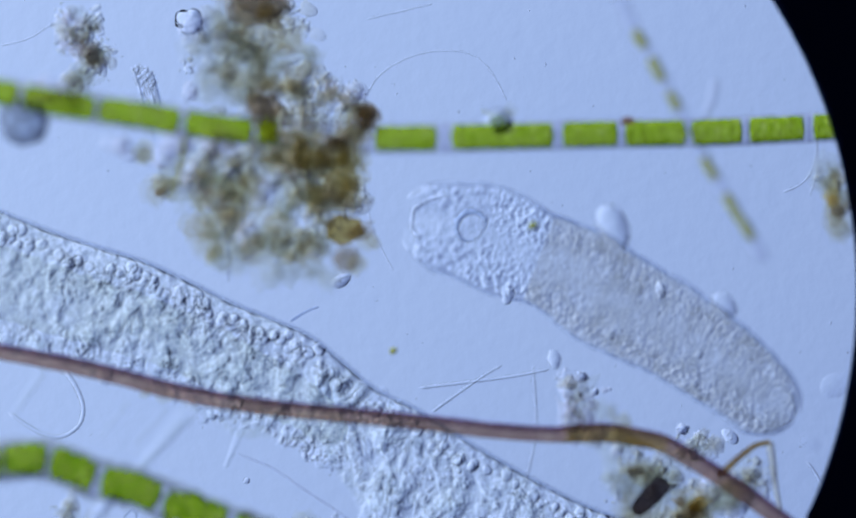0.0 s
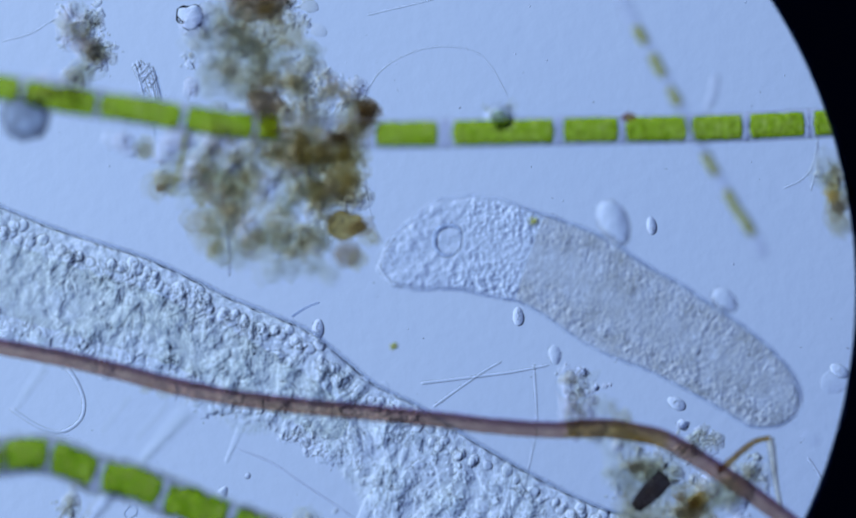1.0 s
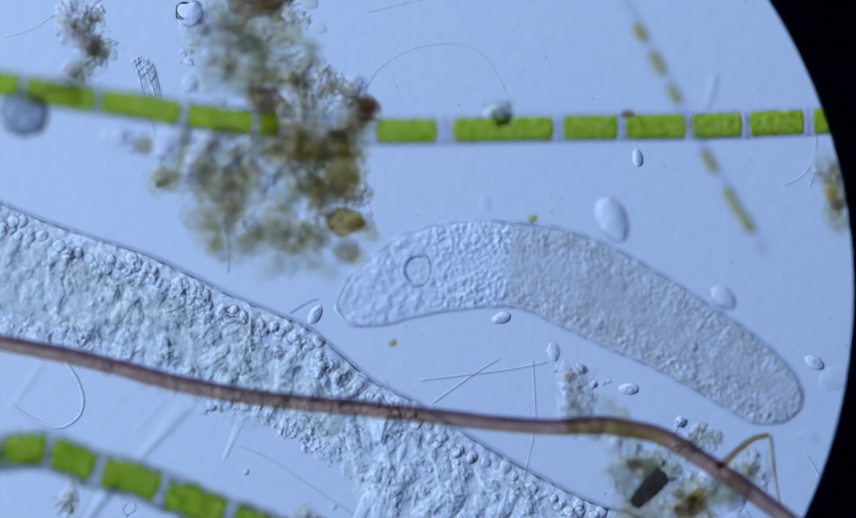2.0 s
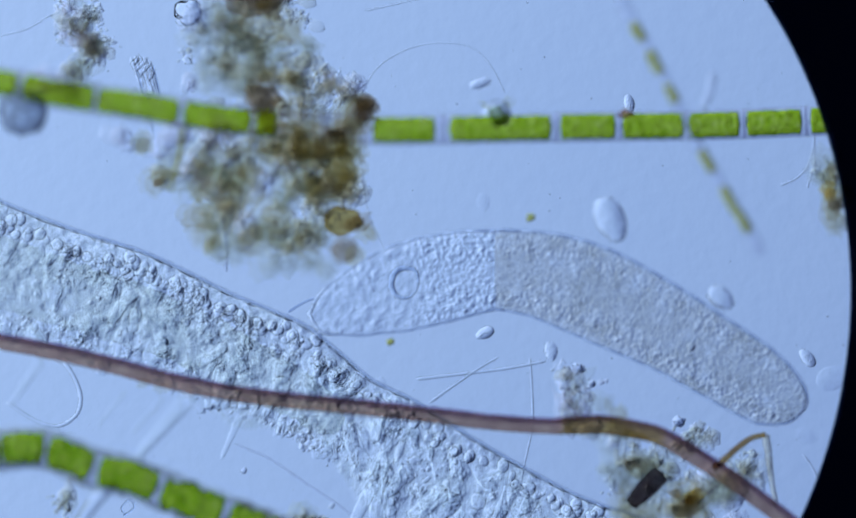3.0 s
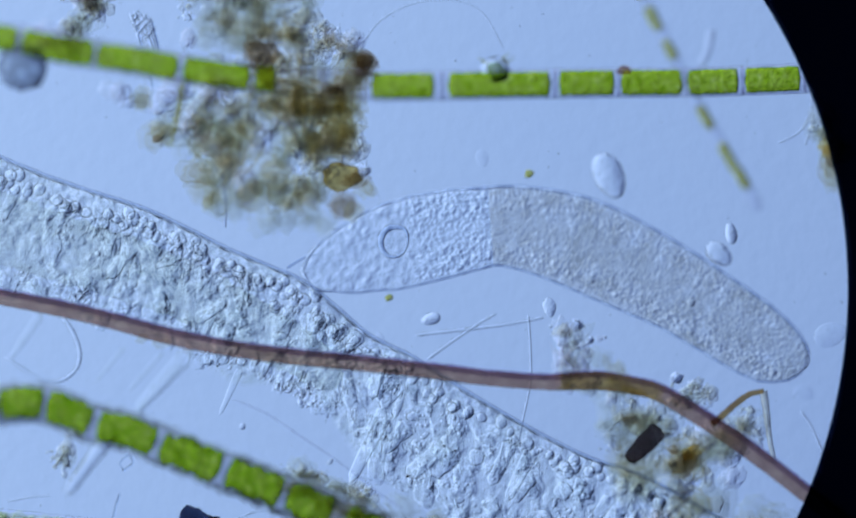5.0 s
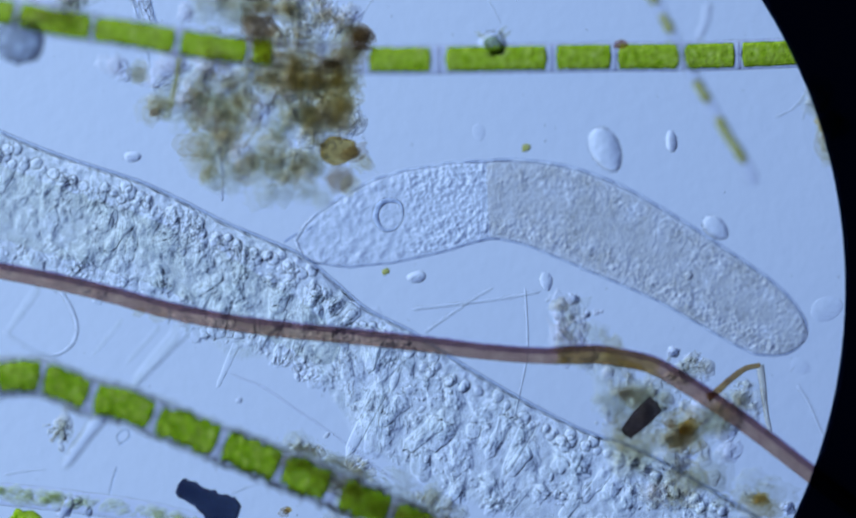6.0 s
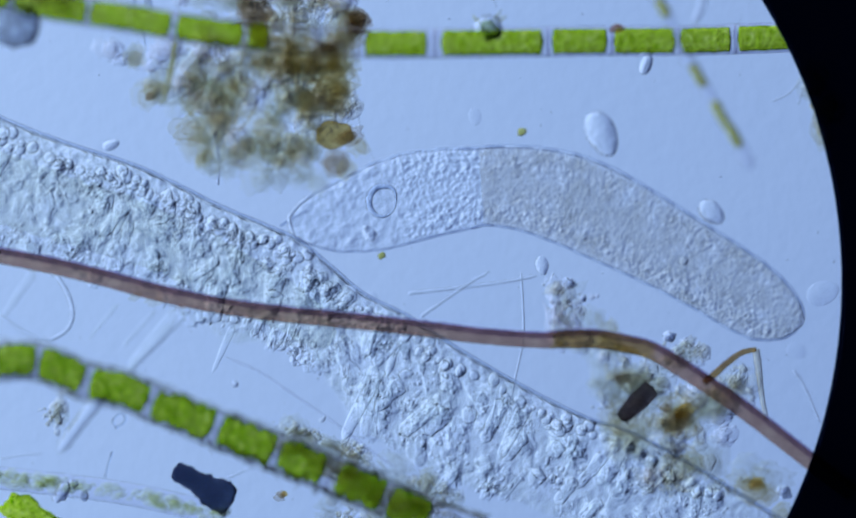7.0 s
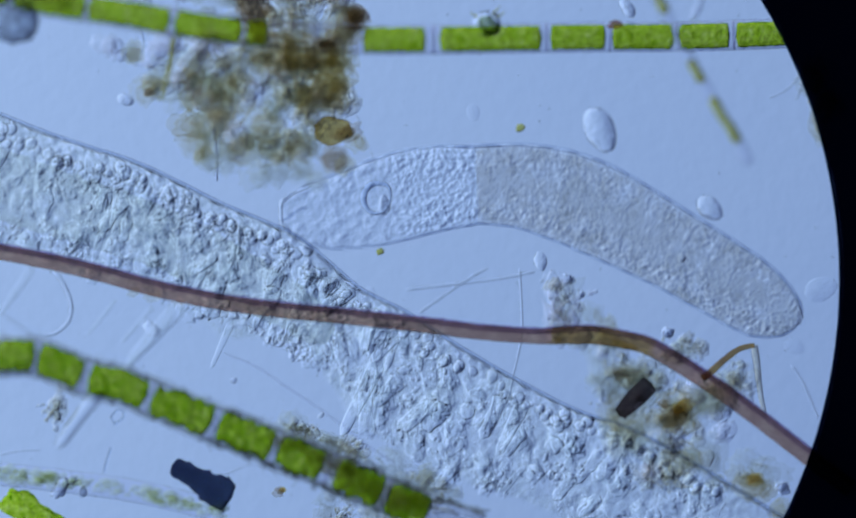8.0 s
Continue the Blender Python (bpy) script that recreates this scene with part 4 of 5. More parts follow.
clump("detritus_clump", "loose grey-olive clump of detritus under the brown fibre",
      [(1178, 840, 55, 30, 2), (1190, 890, 80, 60, 1.6), (1042, 710, 26, 45, 0.3), (1080, 705, 26, 18, 0.25), (1265, 802, 45, 20, 1.2), (1364, 861, 34, 34, 1.2), (1290, 900, 50, 50, 1), (1260, 990, 100, 80, 1.4), (1400, 1040, 50, 50, 0.5)],
      [(1126, 828, 44, HAZE, 1.2, 60, 0.16), (1122, 860, 40, HAZE, 1.0, 60, 0.3), (1138, 866, 32, SLATE, 1.0, 0, 0.24), (1158, 849, 13, UMBER, 1.4, -20, 0.06), (1200, 862, 40, HAZE, 1.3, 20, 0.14), (1230, 955, 48, HAZE, 1.3, 10, 0.16), (1150, 945, 38, HAZE, 1.2, 0, 0.2), (1165, 930, 40, LUMP, 1.2, 0, 0.34), (1263, 918, 36, LUMP, 1.1, 60, 0.16), (1275, 906, 20, OLIVE, 1.3, 60, 0.12), (1252, 935, 16, LUMP, 1.2, 0, 0.16),
       (1034, 745, 24, ROSE, 2.1, 88, 0.10), (1036, 700, 22, ROSE, 1.8, 85, 0.08), (1050, 720, 22, HAZE, 2.2, 85, 0.1), (1062, 745, 24, ROSE, 1.4, 80, 0.14)] + [(1040, 765, 24, HAZE, 1.4, 80, 0.16), (1100, 745, 26, HAZE, 1.4, 20, 0.2), (1134, 756, 16, OLIVE, 1.4, 120, 0.24), (1110, 800, 30, HAZE, 1.4, 20, 0.2), (1102, 700, 6, ROSE, 1.2, 0, 0.03), (1110, 699, 5, ROSE, 1, 0, 0.03), (1085, 704, 7, MINERAL, 1, 0, 0.03), (1240, 776, 11, MINERAL, 1.1, 0, 0.04), (1060, 672, 11, MINERAL, 1.1, 0, 0.04),
       (1270, 805, 26, HAZE, 1.4, 20, 0.12), (1385, 1010, 34, HAZE, 1.2, 0, 0.16), (1430, 1035, 28, HAZE, 1.5, 0, 0.16), (1360, 858, 34, HAZE, 1.1, 0, 0.14), (1300, 905, 42, HAZE, 1.3, 40, 0.16), (1250, 1010, 40, LUMP, 1.3, 40, 0.2)] + [(1320, 1000, 40, HAZE, 1.3, 0, 0.2),
       (1258, 922, 24, UMBER, 1.2, 60, 0.14), (1264, 916, 15, OCHRE, 1.3, 20, 0.12), (1248, 938, 20, LUMP, 1.3, 20, 0.16), (1238, 905, 9, UMBER, 1.3, 0, 0.08), (1280, 948, 18, LUMP, 1.4, 40, 0.14), (1398, 1046, 26, LUMP, 1.4, 20, 0.24), (1402, 1042, 13, OCHRE, 1.4, 20, 0.2), (1420, 1064, 26, LUMP, 1.3, 0, 0.2), (1378, 1040, 20, LUMP, 1.2, 0, 0.22), (1444, 1096, 20, OLIVE, 1.3, 60, 0.2), (1452, 1058, 12, MINERAL, 1.1, 0, 0.05), (1160, 970, 34, LUMP, 1.2, 30, 0.3), (1148, 900, 30, SLATE, 1.3, 60, 0.3)],
      1150, 9, ((HAZE, 30, 0.08, 0.3), (ROSE, 8, 0.05, 0.2)), [(1170, 860, 80, 60, 2), (1240, 930, 80, 60, 2), (1110, 790, 50, 30, 1), (1310, 880, 60, 40, 1), (1250, 1010, 110, 60, 1.4)], pale=0.9, top=0.05, crumbs=70)
clump("detritus_clump", "ochre and grey crumbs of detritus at the rim of the field",
      [(1530, 350, 28, 55, 2), (1520, 300, 20, 30, 1)],
      [(1525, 385, 24, LUMP, 1.2, 80, 0.2), (1522, 330, 18, OLIVE, 1.2, 60, 0.2), (1540, 350, 24, LUMP, 1.1, 0, 0.25), (1530, 402, 24, LUMP, 1.2, 80, 0.24), (1527, 310, 17, LUMP, 1.2, 60, 0.2), (1534, 374, 16, UMBER, 1.3, 30, 0.2), (1518, 352, 15, OCHRE, 1.2, 70, 0.2)], 50, 12, ((HAZE, 6, 0.1, 0.3),), pale=0.8)
clump("detritus_clump", "dark grey fuzz of detritus round the end of the green filament",
      [(640, 1010, 60, 40, 2), (790, 1075, 80, 40, 2), (560, 960, 40, 20, 1), (120, 915, 12, 20, 0.3), (700, 1090, 100, 50, 1)],
      [(625, 985, 26, SLATE, 1.6, -20, 0.14), (600, 965, 22, HAZE, 1.6, -30, 0.16), (655, 1010, 24, SLATE, 1.4, 0, 0.14), (780, 1060, 30, SLATE, 1.5, 0, 0.16), (690, 1020, 30, SLATE, 1.6, -25, 0.2), (720, 1045, 34, SLATE, 1.4, 0, 0.22), (600, 990, 26, SLATE, 1.5, -20, 0.2), (655, 1055, 30, HAZE, 1.6, -20, 0.2), (700, 1075, 36, SLATE, 1.6, -20, 0.24), (750, 1090, 36, SLATE, 1.4, 0, 0.2), (560, 975, 24, HAZE, 1.6, -25, 0.22), (640, 985, 18, SLATE, 1.6, -20, 0.15), (740, 1010, 22, HAZE, 1.6, -25, 0.22), (120, 912, 12, SLATE, 1.3, 70, 0.16), (122, 925, 16, HAZE, 1.4, 80, 0.18)] + [(532, 1066, 9, UMBER, 1.2, 0, 0.1), (535, 1064, 6, OCHRE, 1.2, 0, 0.1), (800, 1035, 18, OLIVE, 1.1, 60, 0.16)], 900, 15, ((HAZE, 14, 0.1, 0.22), (SLATE, 16, 0.1, 0.24)), pale=0.45, top=0.2, crumbs=110)


# ---- single grains, spores, cells ----
def stone(name, x, y, r, material, label, category, stretch=1.0, turn=0, squash=0.7, seed=1, rough=0.3, lift=0.0, level=3, facets=False):
    ob = part(name, lump(r, squash, rough, seed, level, stretch, math.radians(turn), 1.3), material, smooth=not facets)
    ob.location = spot(x, y, lift + r * squash / 1000)
    return tagged(ob, label=label, category=category)


stone("mineral_grain", 345, 23, 24, MINERAL, "clear angular mineral grain with a dark edge", "mineral grain", 1.05, 20, 0.75, 4, 0.35, 0.0, 3)
spore_ball = part("round_spore", lump(41, 0.6, 0.2, 6, 4, 1.05, 0, 5.5), GREYBALL)
spore_ball.location = spot(42, 205, 0.485)
tagged(spore_ball, label="blurred grey-blue round spore by the green filament", category="spore")


def spore():
    """A clear faceted shell with a green core and two short spines."""
    thing = empty("green_spore", 908, 206, 0.33, "dark-edged faceted spore with a green core on the filament", "spore")
    shell = part("shell", lump(25, 0.62, 0.28, 3, 2, 1.08, 0.2, 1.1), MINERAL, thing, "clear faceted shell with dark edges", smooth=False)
    core = part("core", lump(16, 0.6, 0.45, 7, 2, 1.3, -0.5), GREENBALL, thing, "dull green core")
    core.location = (0.006, -0.004, 0.0)
    for x0, y0, x1, y1 in ((12, 14, 26, 30), (18, 8, 34, 20), (-16, 10, -28, 20)):
        a, b = Vector((x0, y0, 0)) / 1000, Vector((x1, y1, 8)) / 1000
        side = Vector((-(b - a).y, (b - a).x, 0)).normalized() * 0.0022
        ring = [[a + (b - a) * f + side * (1 - 0.7 * f) * math.cos(t) + Vector((0, 0, 0.0022 * math.sin(t))) for t in np.linspace(0, 2 * math.pi, 8, endpoint=False)] for f in (0, 0.5, 1)]
        part("spine", rings(ring, 8), CHLORO_DIM, thing)


spore()
char = part("char_grain", strand(np.column_stack([curve([(333, 1018), (362, 1033), (398, 1056), (444, 1078)], 40), np.full(40, 0.026)]), np.interp(np.linspace(0, 1, 40), [0, 0.2, 0.45, 0.75, 1], [17, 17, 20, 30, 27]), 20, 24, 2.6, ends=9, rough=6, seed=3), COAL)
tagged(char, label="jagged blue-black charred grain lying on the glass", category="char grain")
stone("green_speck", 972, 398, 7, CHLORO_DIM, "tiny yellow-green alga cell", "alga cell", 1.3, 30, 0.8, 2, 0.3, 0.24)
stone("green_speck", 715, 626, 6, CHLORO_DIM, "tiny yellow-green alga cell", "alga cell", 1.2, 30, 0.8, 5, 0.3, 0.2)
stone("brown_speck", 1146, 208, 8, FIBRE, "small red-brown speck on the filament wall", "speck", 2.0, 4, 0.5, 2, 0.3, 0.262, 2)
stone("green_alga", 84, 1116, 26, CHLORO, "bright green alga fragment", "alga cell", 2.4, -35, 0.5, 5, 0.6, 0.2, 4)
stone("amber_grain", 626, 403, 24, AMBER_GRAIN, "smooth amber-brown oval grain in the detritus", "humus grain", 1.45, 12, 0.55, 6, 0.3, 0.22)
stone("brown_grain", 481, 180, 23, DARK_GRAIN, "dull dark brown rounded grain in the detritus", "humus grain", 1.4, 8, 0.55, 4, 0.4, 0.26)
stone("brown_grain", 671, 196, 19, DARK_GRAIN, "dull dark brown rounded grain at the edge of the detritus", "humus grain", 1.1, 30, 0.55, 8, 0.35, 0.24)
stone("brown_grain", 617, 250, 13, DARK_GRAIN, "small dark brown grain in the detritus", "humus grain", 1.4, -25, 0.6, 3, 0.4, 0.22)
stone("brown_grain", 470, -4, 32, DARK_GRAIN, "broad dark brown grain on top of the detritus", "humus grain", 1.7, 4, 0.4, 9, 0.4, 0.22)
stone("yellow_floc", 297, 711, 9, OLIVE, "small yellow-olive floc beside the brown fibre", "floc", 1.8, 10, 0.6, 4, 0.5, 0.17)
stone("yellow_floc", 262, 702, 7, OLIVE, "small yellow-olive floc beside the brown fibre", "floc", 1.6, 20, 0.6, 7, 0.5, 0.17)
stone("droplet", 446, 862, 6, MINERAL, "tiny clear droplet on the glass", "droplet", 1, 0, 0.8, 5, 0.1, 0, 2)


def oval_cell(name, x, y, long, wide, turn, label, lift=0.0, grainy=False, faint=False):
    """An egg-shaped ciliate with a groove and a nucleus."""
    thing = empty(name, x, y, lift, label, "ciliate", "oval ciliates")
    n, k = 26, 20
    rows = []
    for i in range(n):
        t = math.pi * i / (n - 1)
        x1, r = -math.cos(t) * long, max(0.02, math.sin(t)) * wide * (1 + 0.12 * math.cos(t))
        row = []
        for j in range(k):
            a = 2 * math.pi * j / k
            dent = 1 - 0.14 * math.exp(-((a - 1.9) / 0.4) ** 2) * math.sin(t)
            row.append(Vector((x1, r * math.cos(a) * dent, r * 0.75 * math.sin(a) * abs(math.sin(a)) ** 0.6 * dent + wide * 0.75)) / 1000)
        rows.append(row)
    part("cell_body", rings(rows, k), CILIATE if grainy else GHOST if faint else RESTING, thing)
    if grainy:
        rnd = random.Random(int(x))
        for _ in range(7):
            d, a = rnd.uniform(-0.6, 0.6), rnd.uniform(-0.5, 0.5)
            core = part("vacuole", lump(rnd.uniform(0.16, 0.3) * wide, 0.8, 0.2, rnd.random() * 9, 1), BEAD, thing)
            core.location = (long * d / 1000, wide * a / 1000, wide * 0.8 / 1000)
    thing.rotation_euler = (0, 0, math.radians(turn))
    return thing


oval_cell("oval_ciliate", 1118, 402, 44, 27, -65, "large pale oval ciliate resting beside the flatworm", 0.28)
oval_cell("oval_ciliate", 1320, 545, 27, 19, -40, "pale oval ciliate resting against the flatworm", 0.25)
oval_cell("oval_ciliate", 1009, 643, 18, 12, -80, "pale oval ciliate at the tip of a glassy needle", 0.09)
oval_cell("oval_ciliate", 1524, 692, 31, 22, 20, "faint large oval cell at the rim of the field", 0.07, faint=True)
oval_cell("oval_ciliate", 1476, 798, 19, 14, -30, "faint round ciliate below the flatworm's tail", 0.30, faint=True)
oval_cell("oval_ciliate", 885, 370, 16, 12, -80, "faint oval ciliate in the fluid", 0.16, faint=True)
oval_cell("oval_ciliate", 694, 706, 17, 13, 75, "pale ciliate at the edge of the pale worm", faint=True)

# seconds, place on the stage and heading of each swimming ciliate
SWIMMERS = [
    (17, 10, 0.004, "small clear ciliate swimming upward", [(0, 1204, 516, 100), (0.3, 1203, 479, 100), (0.6, 1196, 449, 100), (0.9, 1188, 420, 100), (1.2, 1186, 380, 95), (1.5, 1182, 343, 85), (1.7, 1174, 321, 95), (2.8, 1153, 205, 105), (3.1, 1149, 181, 100), (3.4, 1133, 158, 115), (3.7, 1124, 128, 105), (4.0, 1119, 100, 90), (4.2, 1113, 83, 75), (4.4, 1117, 65, 85), (4.7, 1113, 40, 95), (8.0, 1017, -241, 105)])] + [
    (20, 9, 0.2, "small clear ciliate swimming past the filament", [(0, 560, 210, 5), (1.8, 600, 195, 5), (2.8, 839, 158, 10), (3.4, 942, 147, 25), (3.7, 996, 147, 20), (4.0, 1059, 142, 10), (4.2, 1098, 121, 40), (4.4, 1126, 93, 45), (4.7, 1151, 65, 50), (8.0, 1319, -343, 60)])] + [
    (20, 11, 0.004, "small clear ciliate gliding round the flatworm", [(0, 1588, 687, 150), (2.8, 1474, 658, 150), (3.1, 1480, 650, 120), (3.5, 1465, 602, 110), (3.7, 1445, 584, 140), (4.0, 1390, 577, 165), (4.3, 1368, 557, 120), (4.5, 1369, 532, 98), (4.7, 1368, 518, 100), (5.8, 1237, 427, 100), (6.0, 1238, 385, 95), (6.2, 1236, 355, 90), (6.4, 1219, 321, 105), (6.6, 1203, 295, 115), (6.8, 1191, 274, 105), (7.0, 1199, 272, 70), (7.3, 1221, 244, 70), (7.6, 1203, 228, 110), (7.9, 1173, 190, 120), (8.0, 1167, 176, 125)])] + [
    (19, 12, 0.004, "small clear ciliate by the detritus", [(0, 621, 497, 30), (0.3, 579, 512, 40), (0.6, 576, 563, 85), (0.9, 575, 595, 90), (1.2, 582, 591, 60), (1.5, 592, 592, 30), (1.7, 585, 596, 40), (2.8, 560, 450, 80), (8.0, 540, 330, 80)])] + [
    (18, 11, 0.004, "small clear ciliate grazing along the flatworm", [(0, 924, 525, 80), (0.6, 930, 548, 90), (0.9, 938, 565, 95), (1.2, 948, 581, 110), (1.5, 946, 579, 160), (1.7, 932, 574, 190), (2.8, 897, 611, 200), (3.1, 880, 609, 205), (3.5, 840, 620, 210), (3.7, 833, 640, 245), (4.0, 830, 665, 260), (4.5, 817, 675, 250), (4.7, 800, 673, 200), (5.8, 782, 637, 190), (6.1, 763, 635, 185), (6.5, 724, 638, 160), (7.0, 690, 585, 120), (8.0, 720, 540, 90)])] + [
    (19, 11, 0.004, "small clear ciliate below the flatworm", [(0, 1329, 785, 140), (0.5, 1282, 763, 130), (0.9, 1244, 740, 150), (1.2, 1208, 716, 150), (1.5, 1176, 691, 155), (1.7, 1145, 687, 160), (2.8, 1160, 830, 230), (8.0, 1185, 890, 230)]),
    (20, 11, 0.004, "small clear ciliate gliding off the flatworm's back", [(0, 560, 300, 30), (3.5, 600, 310, 0), (3.8, 740, 380, -40), (4.0, 797, 433, 20), (4.3, 755, 401, 155), (4.5, 726, 395, 165), (4.7, 697, 396, 175), (5.8, 605, 346, 160), (8.0, 465, 223, 140)])] + [
    (22, 11, 0.03, "small clear ciliate by the fuzzy filament", [(0, 420, 1010, 70), (1.0, 396, 900, 60), (1.5, 372, 846, 25), (1.7, 366, 880, 60), (2.8, 330, 1020, 80), (8.0, 300, 1300, 90)]),
    (20, 11, 0.004, "small clear ciliate leaving the pale worm", [(0, 345, 712, -20), (7.3, 335, 712, -20), (7.5, 312, 716, 30), (7.8, 268, 746, 20), (8.0, 296, 769, -40)]),
    (16, 10, 0.004, "small clear ciliate by the grey crumbs", [(0, 420, 300, 0), (4.7, 400, 330, 0), (5.8, 270, 410, 0), (7.0, 217, 423, 20), (7.5, 235, 376, 60), (8.0, 246, 348, -20)]),
]
swimmers = [(oval_cell("swimming_ciliate", rows[0][1], rows[0][2], long, wide, rows[0][3], label, depth, True), rows, depth) for long, wide, depth, label, rows in SWIMMERS]


# ---- hairs, needles, clear tubes ----
def hair(name, points, w, material, label, category="glassy fibre", n=40, lift=0.0):
    p = curve(points, n)
    z = np.full(n, lift + w / 1000)
    ob = part(name, strand(np.column_stack([p, z]), np.linspace(w, w * 0.8, n), None, 8, ends=w * 2), material)
    return tagged(ob, label=label, category=category, group="glassy fibres")


hair("glassy_needle", [(762, 694), (850, 684), (930, 674), (1000, 661)], 3.3, GLASSY, "long straight glassy needle")
hair("glassy_needle", [(785, 738), (830, 706), (880, 672), (912, 654)], 3.0, GLASSY, "thin straight glassy needle")
hair("glassy_needle", [(970, 655), (974, 720), (974, 780), (960, 850), (950, 900)], 2.6, GLASSY, "thin glassy needle crossing the fibre", lift=0.08)
hair("glassy_needle", [(406, 395), (410, 430), (411, 460), (414, 498)], 3.6, MINERAL, "fine dark-edged needle under the detritus", lift=0.1)
hair("dark_hair", [(527, 572), (545, 560), (562, 551), (580, 545)], 2.6, CUTICLE, "short dark curved hair at the pale worm", "hair")
hair("glassy_hair", [(115, 660), (135, 690), (147, 725), (142, 755), (120, 775), (95, 780), (60, 768), (10, 735)], 4.2, GLASSY, "long looped clear glassy hair", "hair")
hair("glassy_hair", [(665, 165), (685, 130), (715, 105), (760, 85), (810, 78), (860, 85), (895, 115), (925, 170)], 1.6, GLASSY, "thin curved glassy hair above the filament", "hair")
hair("glassy_hair", [(655, 260), (664, 320), (672, 380), (690, 430), (715, 480)], 1.7, GLASSY, "thin curved glassy hair by the flatworm", "hair")
hair("glassy_hair", [(668, 20), (720, 8), (790, -8)], 1.8, GLASSY, "thin clear glassy hair on the glass", "hair")
hair("glassy_hair", [(1428, 340), (1460, 325), (1480, 300), (1492, 250)], 2.0, GLASSY, "thin curved glassy hair at the rim", "hair")
hair("glassy_hair", [(1478, 345), (1488, 300), (1492, 240)], 2.0, GLASSY, "thin straight glassy hair at the rim", "hair")
hair("glassy_needle", [(1470, 832), (1490, 862), (1520, 930)], 2.6, GLASSY, "thin glassy needle at the rim")
hair("glassy_hair", [(0, 65), (50, 52), (90, 28), (118, 14)], 1.8, GLASSY, "thin glassy hair beside the crumbs", "hair")
hair("glassy_hair", [(95, 132), (120, 112), (142, 98)], 2.0, GLASSY, "thin glassy hair beside the crumbs", "hair")
hair("glassy_needle", [(248, 122), (262, 170), (278, 225), (290, 300)], 2.0, RIM, "fine needle crossing the filament", lift=0.03)
hair("glassy_needle", [(280, 118), (290, 160), (296, 205)], 2.0, RIM, "fine needle crossing the filament", lift=0.05)
hair("glassy_needle", [(206, 880), (165, 930), (122, 990)], 13, FOLD, "broad pale blurred glassy needle", n=30, lift=0.38)
hair("glassy_hair", [(15, 1000), (60, 992), (92, 990)], 2.0, GLASSY, "thin clear glassy hair on the glass", "hair")
hair("glassy_hair", [(222, 985), (214, 1010), (208, 1035)], 2.0, RIM, "short dark-edged hair on the glass", "hair")
hair("glassy_hair", [(430, 1035), (470, 1018), (510, 1012)], 2.0, GLASSY, "thin glassy hair by the char grain", "hair")
hair("glassy_hair", [(225, 945), (245, 930), (238, 915), (222, 930), (232, 945)], 2.0, RIM, "tiny looped clear hair by the filament", "hair")
hair("green_hair", [(335, 235), (330, 270), (320, 320), (312, 350)], 5, CHLORO_DIM, "short yellow-green thread under the filament", "thread", lift=0.42)
hair("green_hair", [(1110, 730), (1118, 755), (1130, 778)], 8, OLIVE, "yellow-green thread by the fibre", "thread", lift=0.2)
hair("brown_thread", [(1306, 130), (1302, 160), (1294, 184), (1284, 202)], 9, ROSE, "dim violet-grey thread on the filament", "thread", lift=0.40)


def crystal_bundle():
    thing = empty("crystal_bundle", 265, 140, 0.0, "bundle of clear crystal rods across the green filament", "crystal")
    for x0, y0, x1, y1, w in ((238, 104, 262, 160, 3), (246, 100, 270, 168, 3), (254, 98, 280, 180, 4), (263, 102, 288, 190, 4), (272, 110, 296, 205, 3), (242, 118, 254, 104, 4), (247, 130, 270, 106, 3), (252, 142, 278, 112, 3), (268, 150, 284, 128, 3)):
        p = [(x0 + (x1 - x0) * f, y0 + (y1 - y0) * f, 0.05 - 0.045 * f) for f in np.linspace(0, 1, 9)]
        part("rod", local(strand(p, w * 1.25, w * 1.2, 6, ends=4, rough=1.2, seed=x0), thing), CLEAR_ROD, thing)


crystal_bundle()
rod = part("maroon_rod", strand(np.column_stack([curve([(1154, 927), (1173, 905), (1192, 886), (1215, 866)], 24), np.full(24, 0.17)]), np.interp(np.linspace(0, 1, 24), [0, 0.5, 1], [13, 17, 17]), 13, 20, 3.2, ends=4, rough=2.0, seed=5), MAROON)
tagged(rod, label="dark maroon block-shaped grain lying in pale detritus", category="mineral grain")


def clear_tube():
    thing = empty("clear_tube", 200, 1060, 0, "empty clear filament with yellowish contents", "algal filament", "green filaments")
    p = curve([(-60, 1028), (60, 1040), (150, 1050), (240, 1062), (330, 1080), (430, 1105)], 60)
    part("cell_wall", local(strand(np.column_stack([p, np.full(60, 0.022)]), 21, 18, 20), thing), FAINT, thing, "thin clear cell wall")
    rnd = random.Random(2)
    bits = []
    for _ in range(150):
        q = p[rnd.randrange(60)]
        bits.append(moved(lump(rnd.uniform(3, 10), 0.6, 0.6, rnd.random() * 50, 2, 1.6), spot(q[0] + rnd.uniform(-6, 6), q[1] + rnd.uniform(-11, 11), rnd.uniform(0.012, 0.034))))
    part("contents", local(joined(bits), thing), SAP, thing, "yellow-green crumbs inside", kind="stuff")


clear_tube()


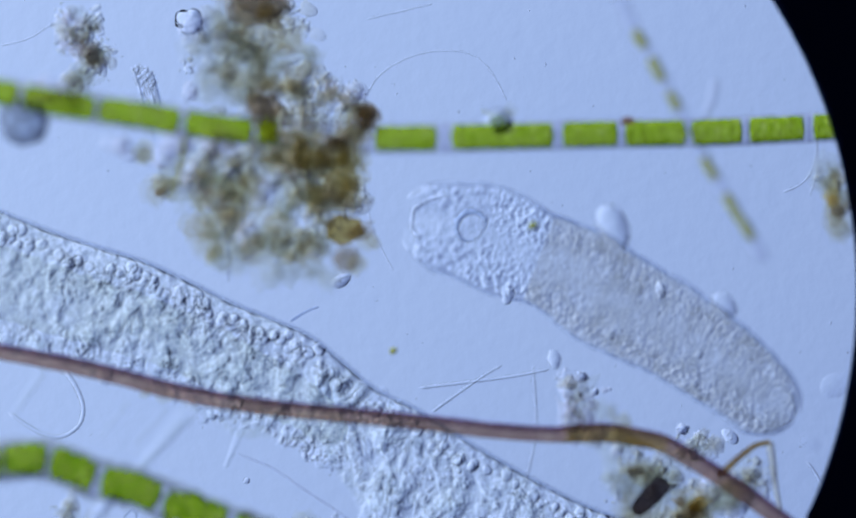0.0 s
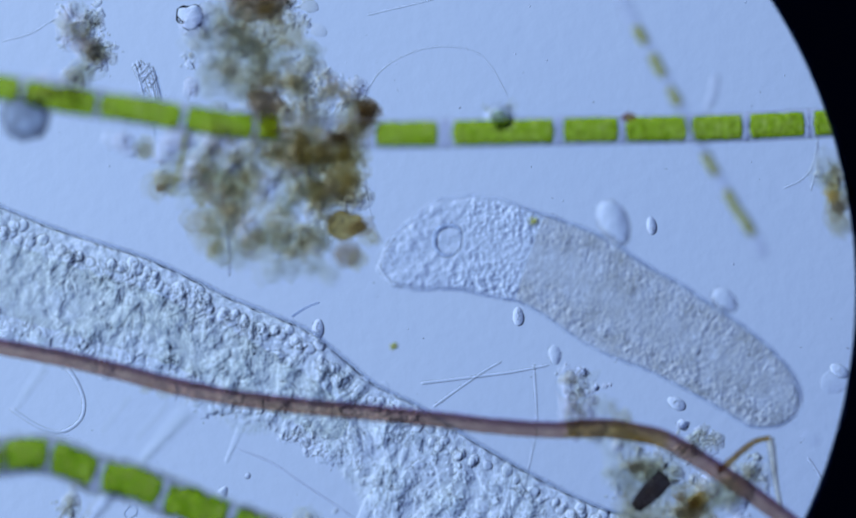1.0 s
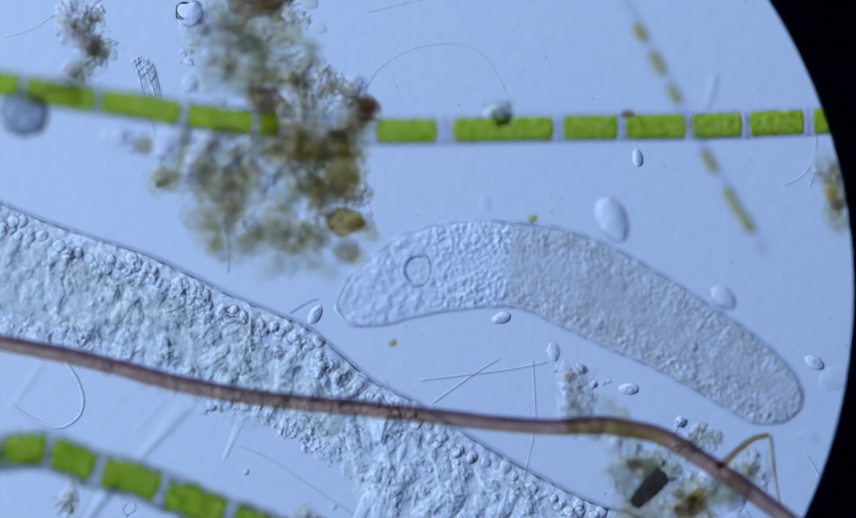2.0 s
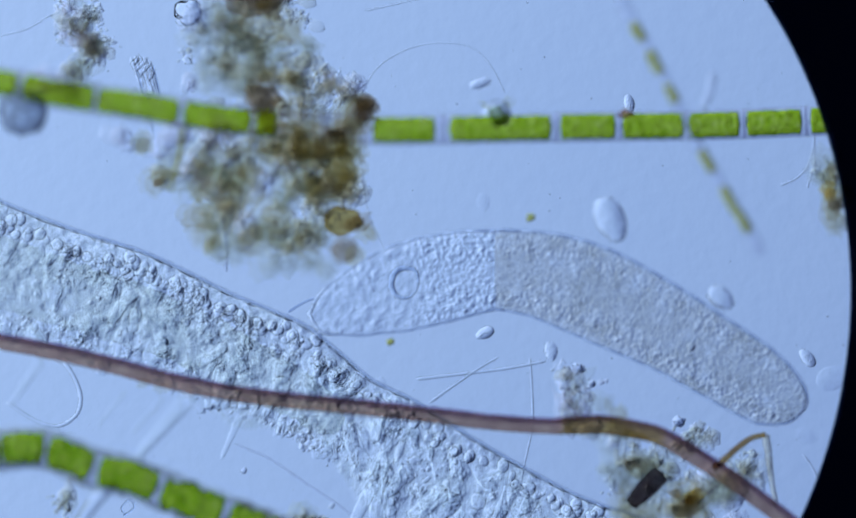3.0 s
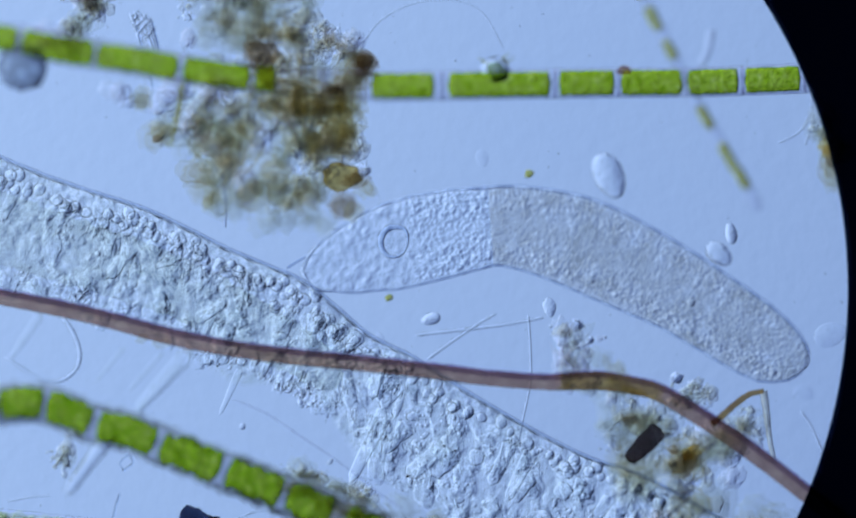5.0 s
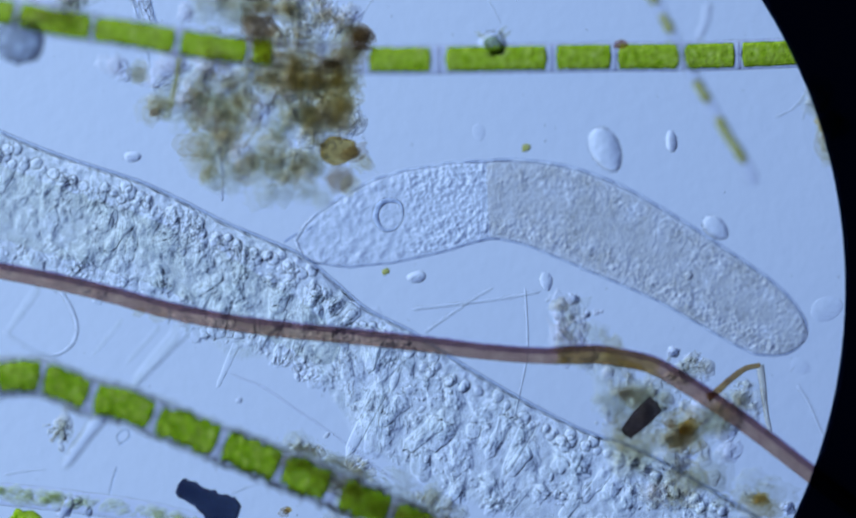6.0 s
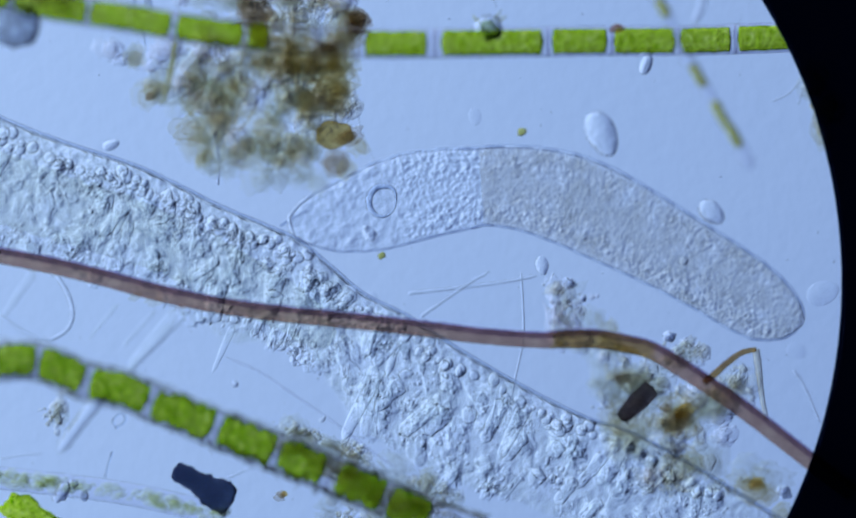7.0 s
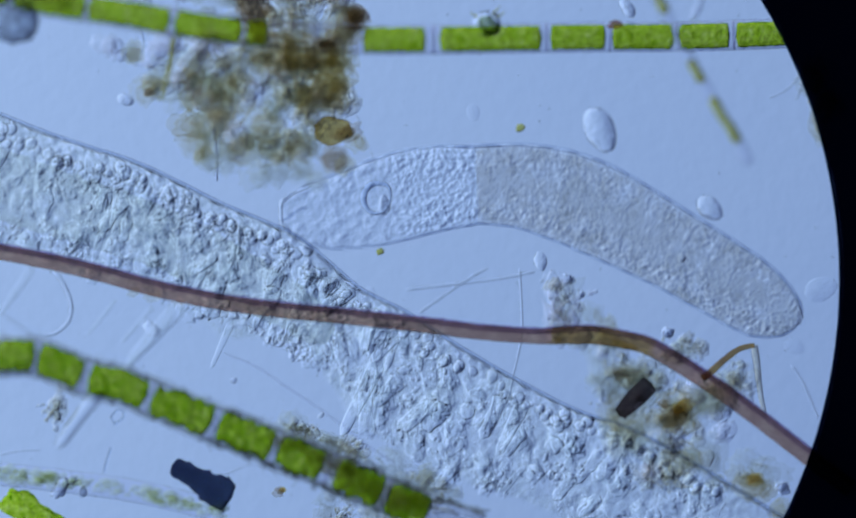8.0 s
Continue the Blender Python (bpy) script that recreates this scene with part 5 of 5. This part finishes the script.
def dust():
    rnd = random.Random(8)
    bits = [moved(lump(rnd.uniform(1.0, 2.4), 0.7, 0.3, rnd.random() * 50, 1), spot(rnd.uniform(-40, 1560), rnd.uniform(-40, 1120), 0.002)) for _ in range(170)]
    tagged(part("dust", joined(bits), MINERAL, kind="stuff"), label="tiny specks of dust scattered on the glass", category="dust")


dust()
stone("clear_crystal", 128, 1060, 13, MINERAL, "clear blocky crystal on the empty filament", "crystal", 1.6, 60, 0.7, 3, 0.4, 0.03)
stone("clear_crystal", 148, 1046, 8, MINERAL, "small clear crystal on the empty filament", "crystal", 1.3, 20, 0.7, 6, 0.4, 0.03)
stone("clear_crystal", 170, 1068, 7, GREYBALL, "small grey crystal on the empty filament", "crystal", 1.4, 80, 0.7, 9, 0.4, 0.03)


# ---- what moves ----
def motions():
    walk(stop, [
        (0.0, pose(-0.2060, -0.0393, RING_Z)),
        (0.5, pose(-0.2072, -0.0413, RING_Z)),
        (1.0, pose(-0.2085, -0.0475, RING_Z)),
        (1.5, pose(-0.2098, -0.0527, RING_Z)),
        (1.7, pose(-0.2101, -0.0539, RING_Z)),
        (2.8, pose(-0.2101, -0.0586, RING_Z)),
        (3.5, pose(-0.2105, -0.0578, RING_Z)),
        (4.0, pose(-0.2119, -0.0569, RING_Z)),
        (4.1, pose(-0.2119, -0.0586, RING_Z)),
        (4.2, pose(-0.2120, -0.0615, RING_Z)),
        (4.3, pose(-0.2121, -0.0663, RING_Z)),
        (4.4, pose(-0.2121, -0.0772, RING_Z)),
        (4.5, pose(-0.2121, -0.0931, RING_Z)),
        (4.6, pose(-0.2120, -0.1080, RING_Z)),
        (4.7, pose(-0.2119, -0.1179, RING_Z)),
        (5.3, pose(-0.2104, -0.1472, RING_Z)),
        (5.8, pose(-0.2098, -0.1706, RING_Z)),
        (6.0, pose(-0.2097, -0.1808, RING_Z)),
        (6.2, pose(-0.2094, -0.1923, RING_Z)),
        (6.5, pose(-0.2093, -0.1992, RING_Z)),
        (7.0, pose(-0.2089, -0.1986, RING_Z)),
        (7.5, pose(-0.2090, -0.2000, RING_Z)),
        (8.0, pose(-0.2101, -0.2020, RING_Z)),
    ])
    base = worm.location
    for ob, r, q0, a0, z, hand in slices:
        rows = []
        for t, axis in AXES:
            s = float(np.interp(r, rest_axis.marks, axis.marks))
            q, a = axis.at(s)
            p = spot(q[0], q[1], z) - base
            if hand:
                p += Vector((-math.sin(a), math.cos(a), 0)) * (hand * spread(t, r, hand) / 1000)
            rows.append((t, pose(p.x, p.y, p.z, 0, 0, math.degrees(a - a0))))
        walk(ob, rows)
    for ob, track, depth in swimmers:
        walk(ob, [(t, pose(*spot(x, y, depth), 0, 0, a)) for t, x, y, a in track])


motions()
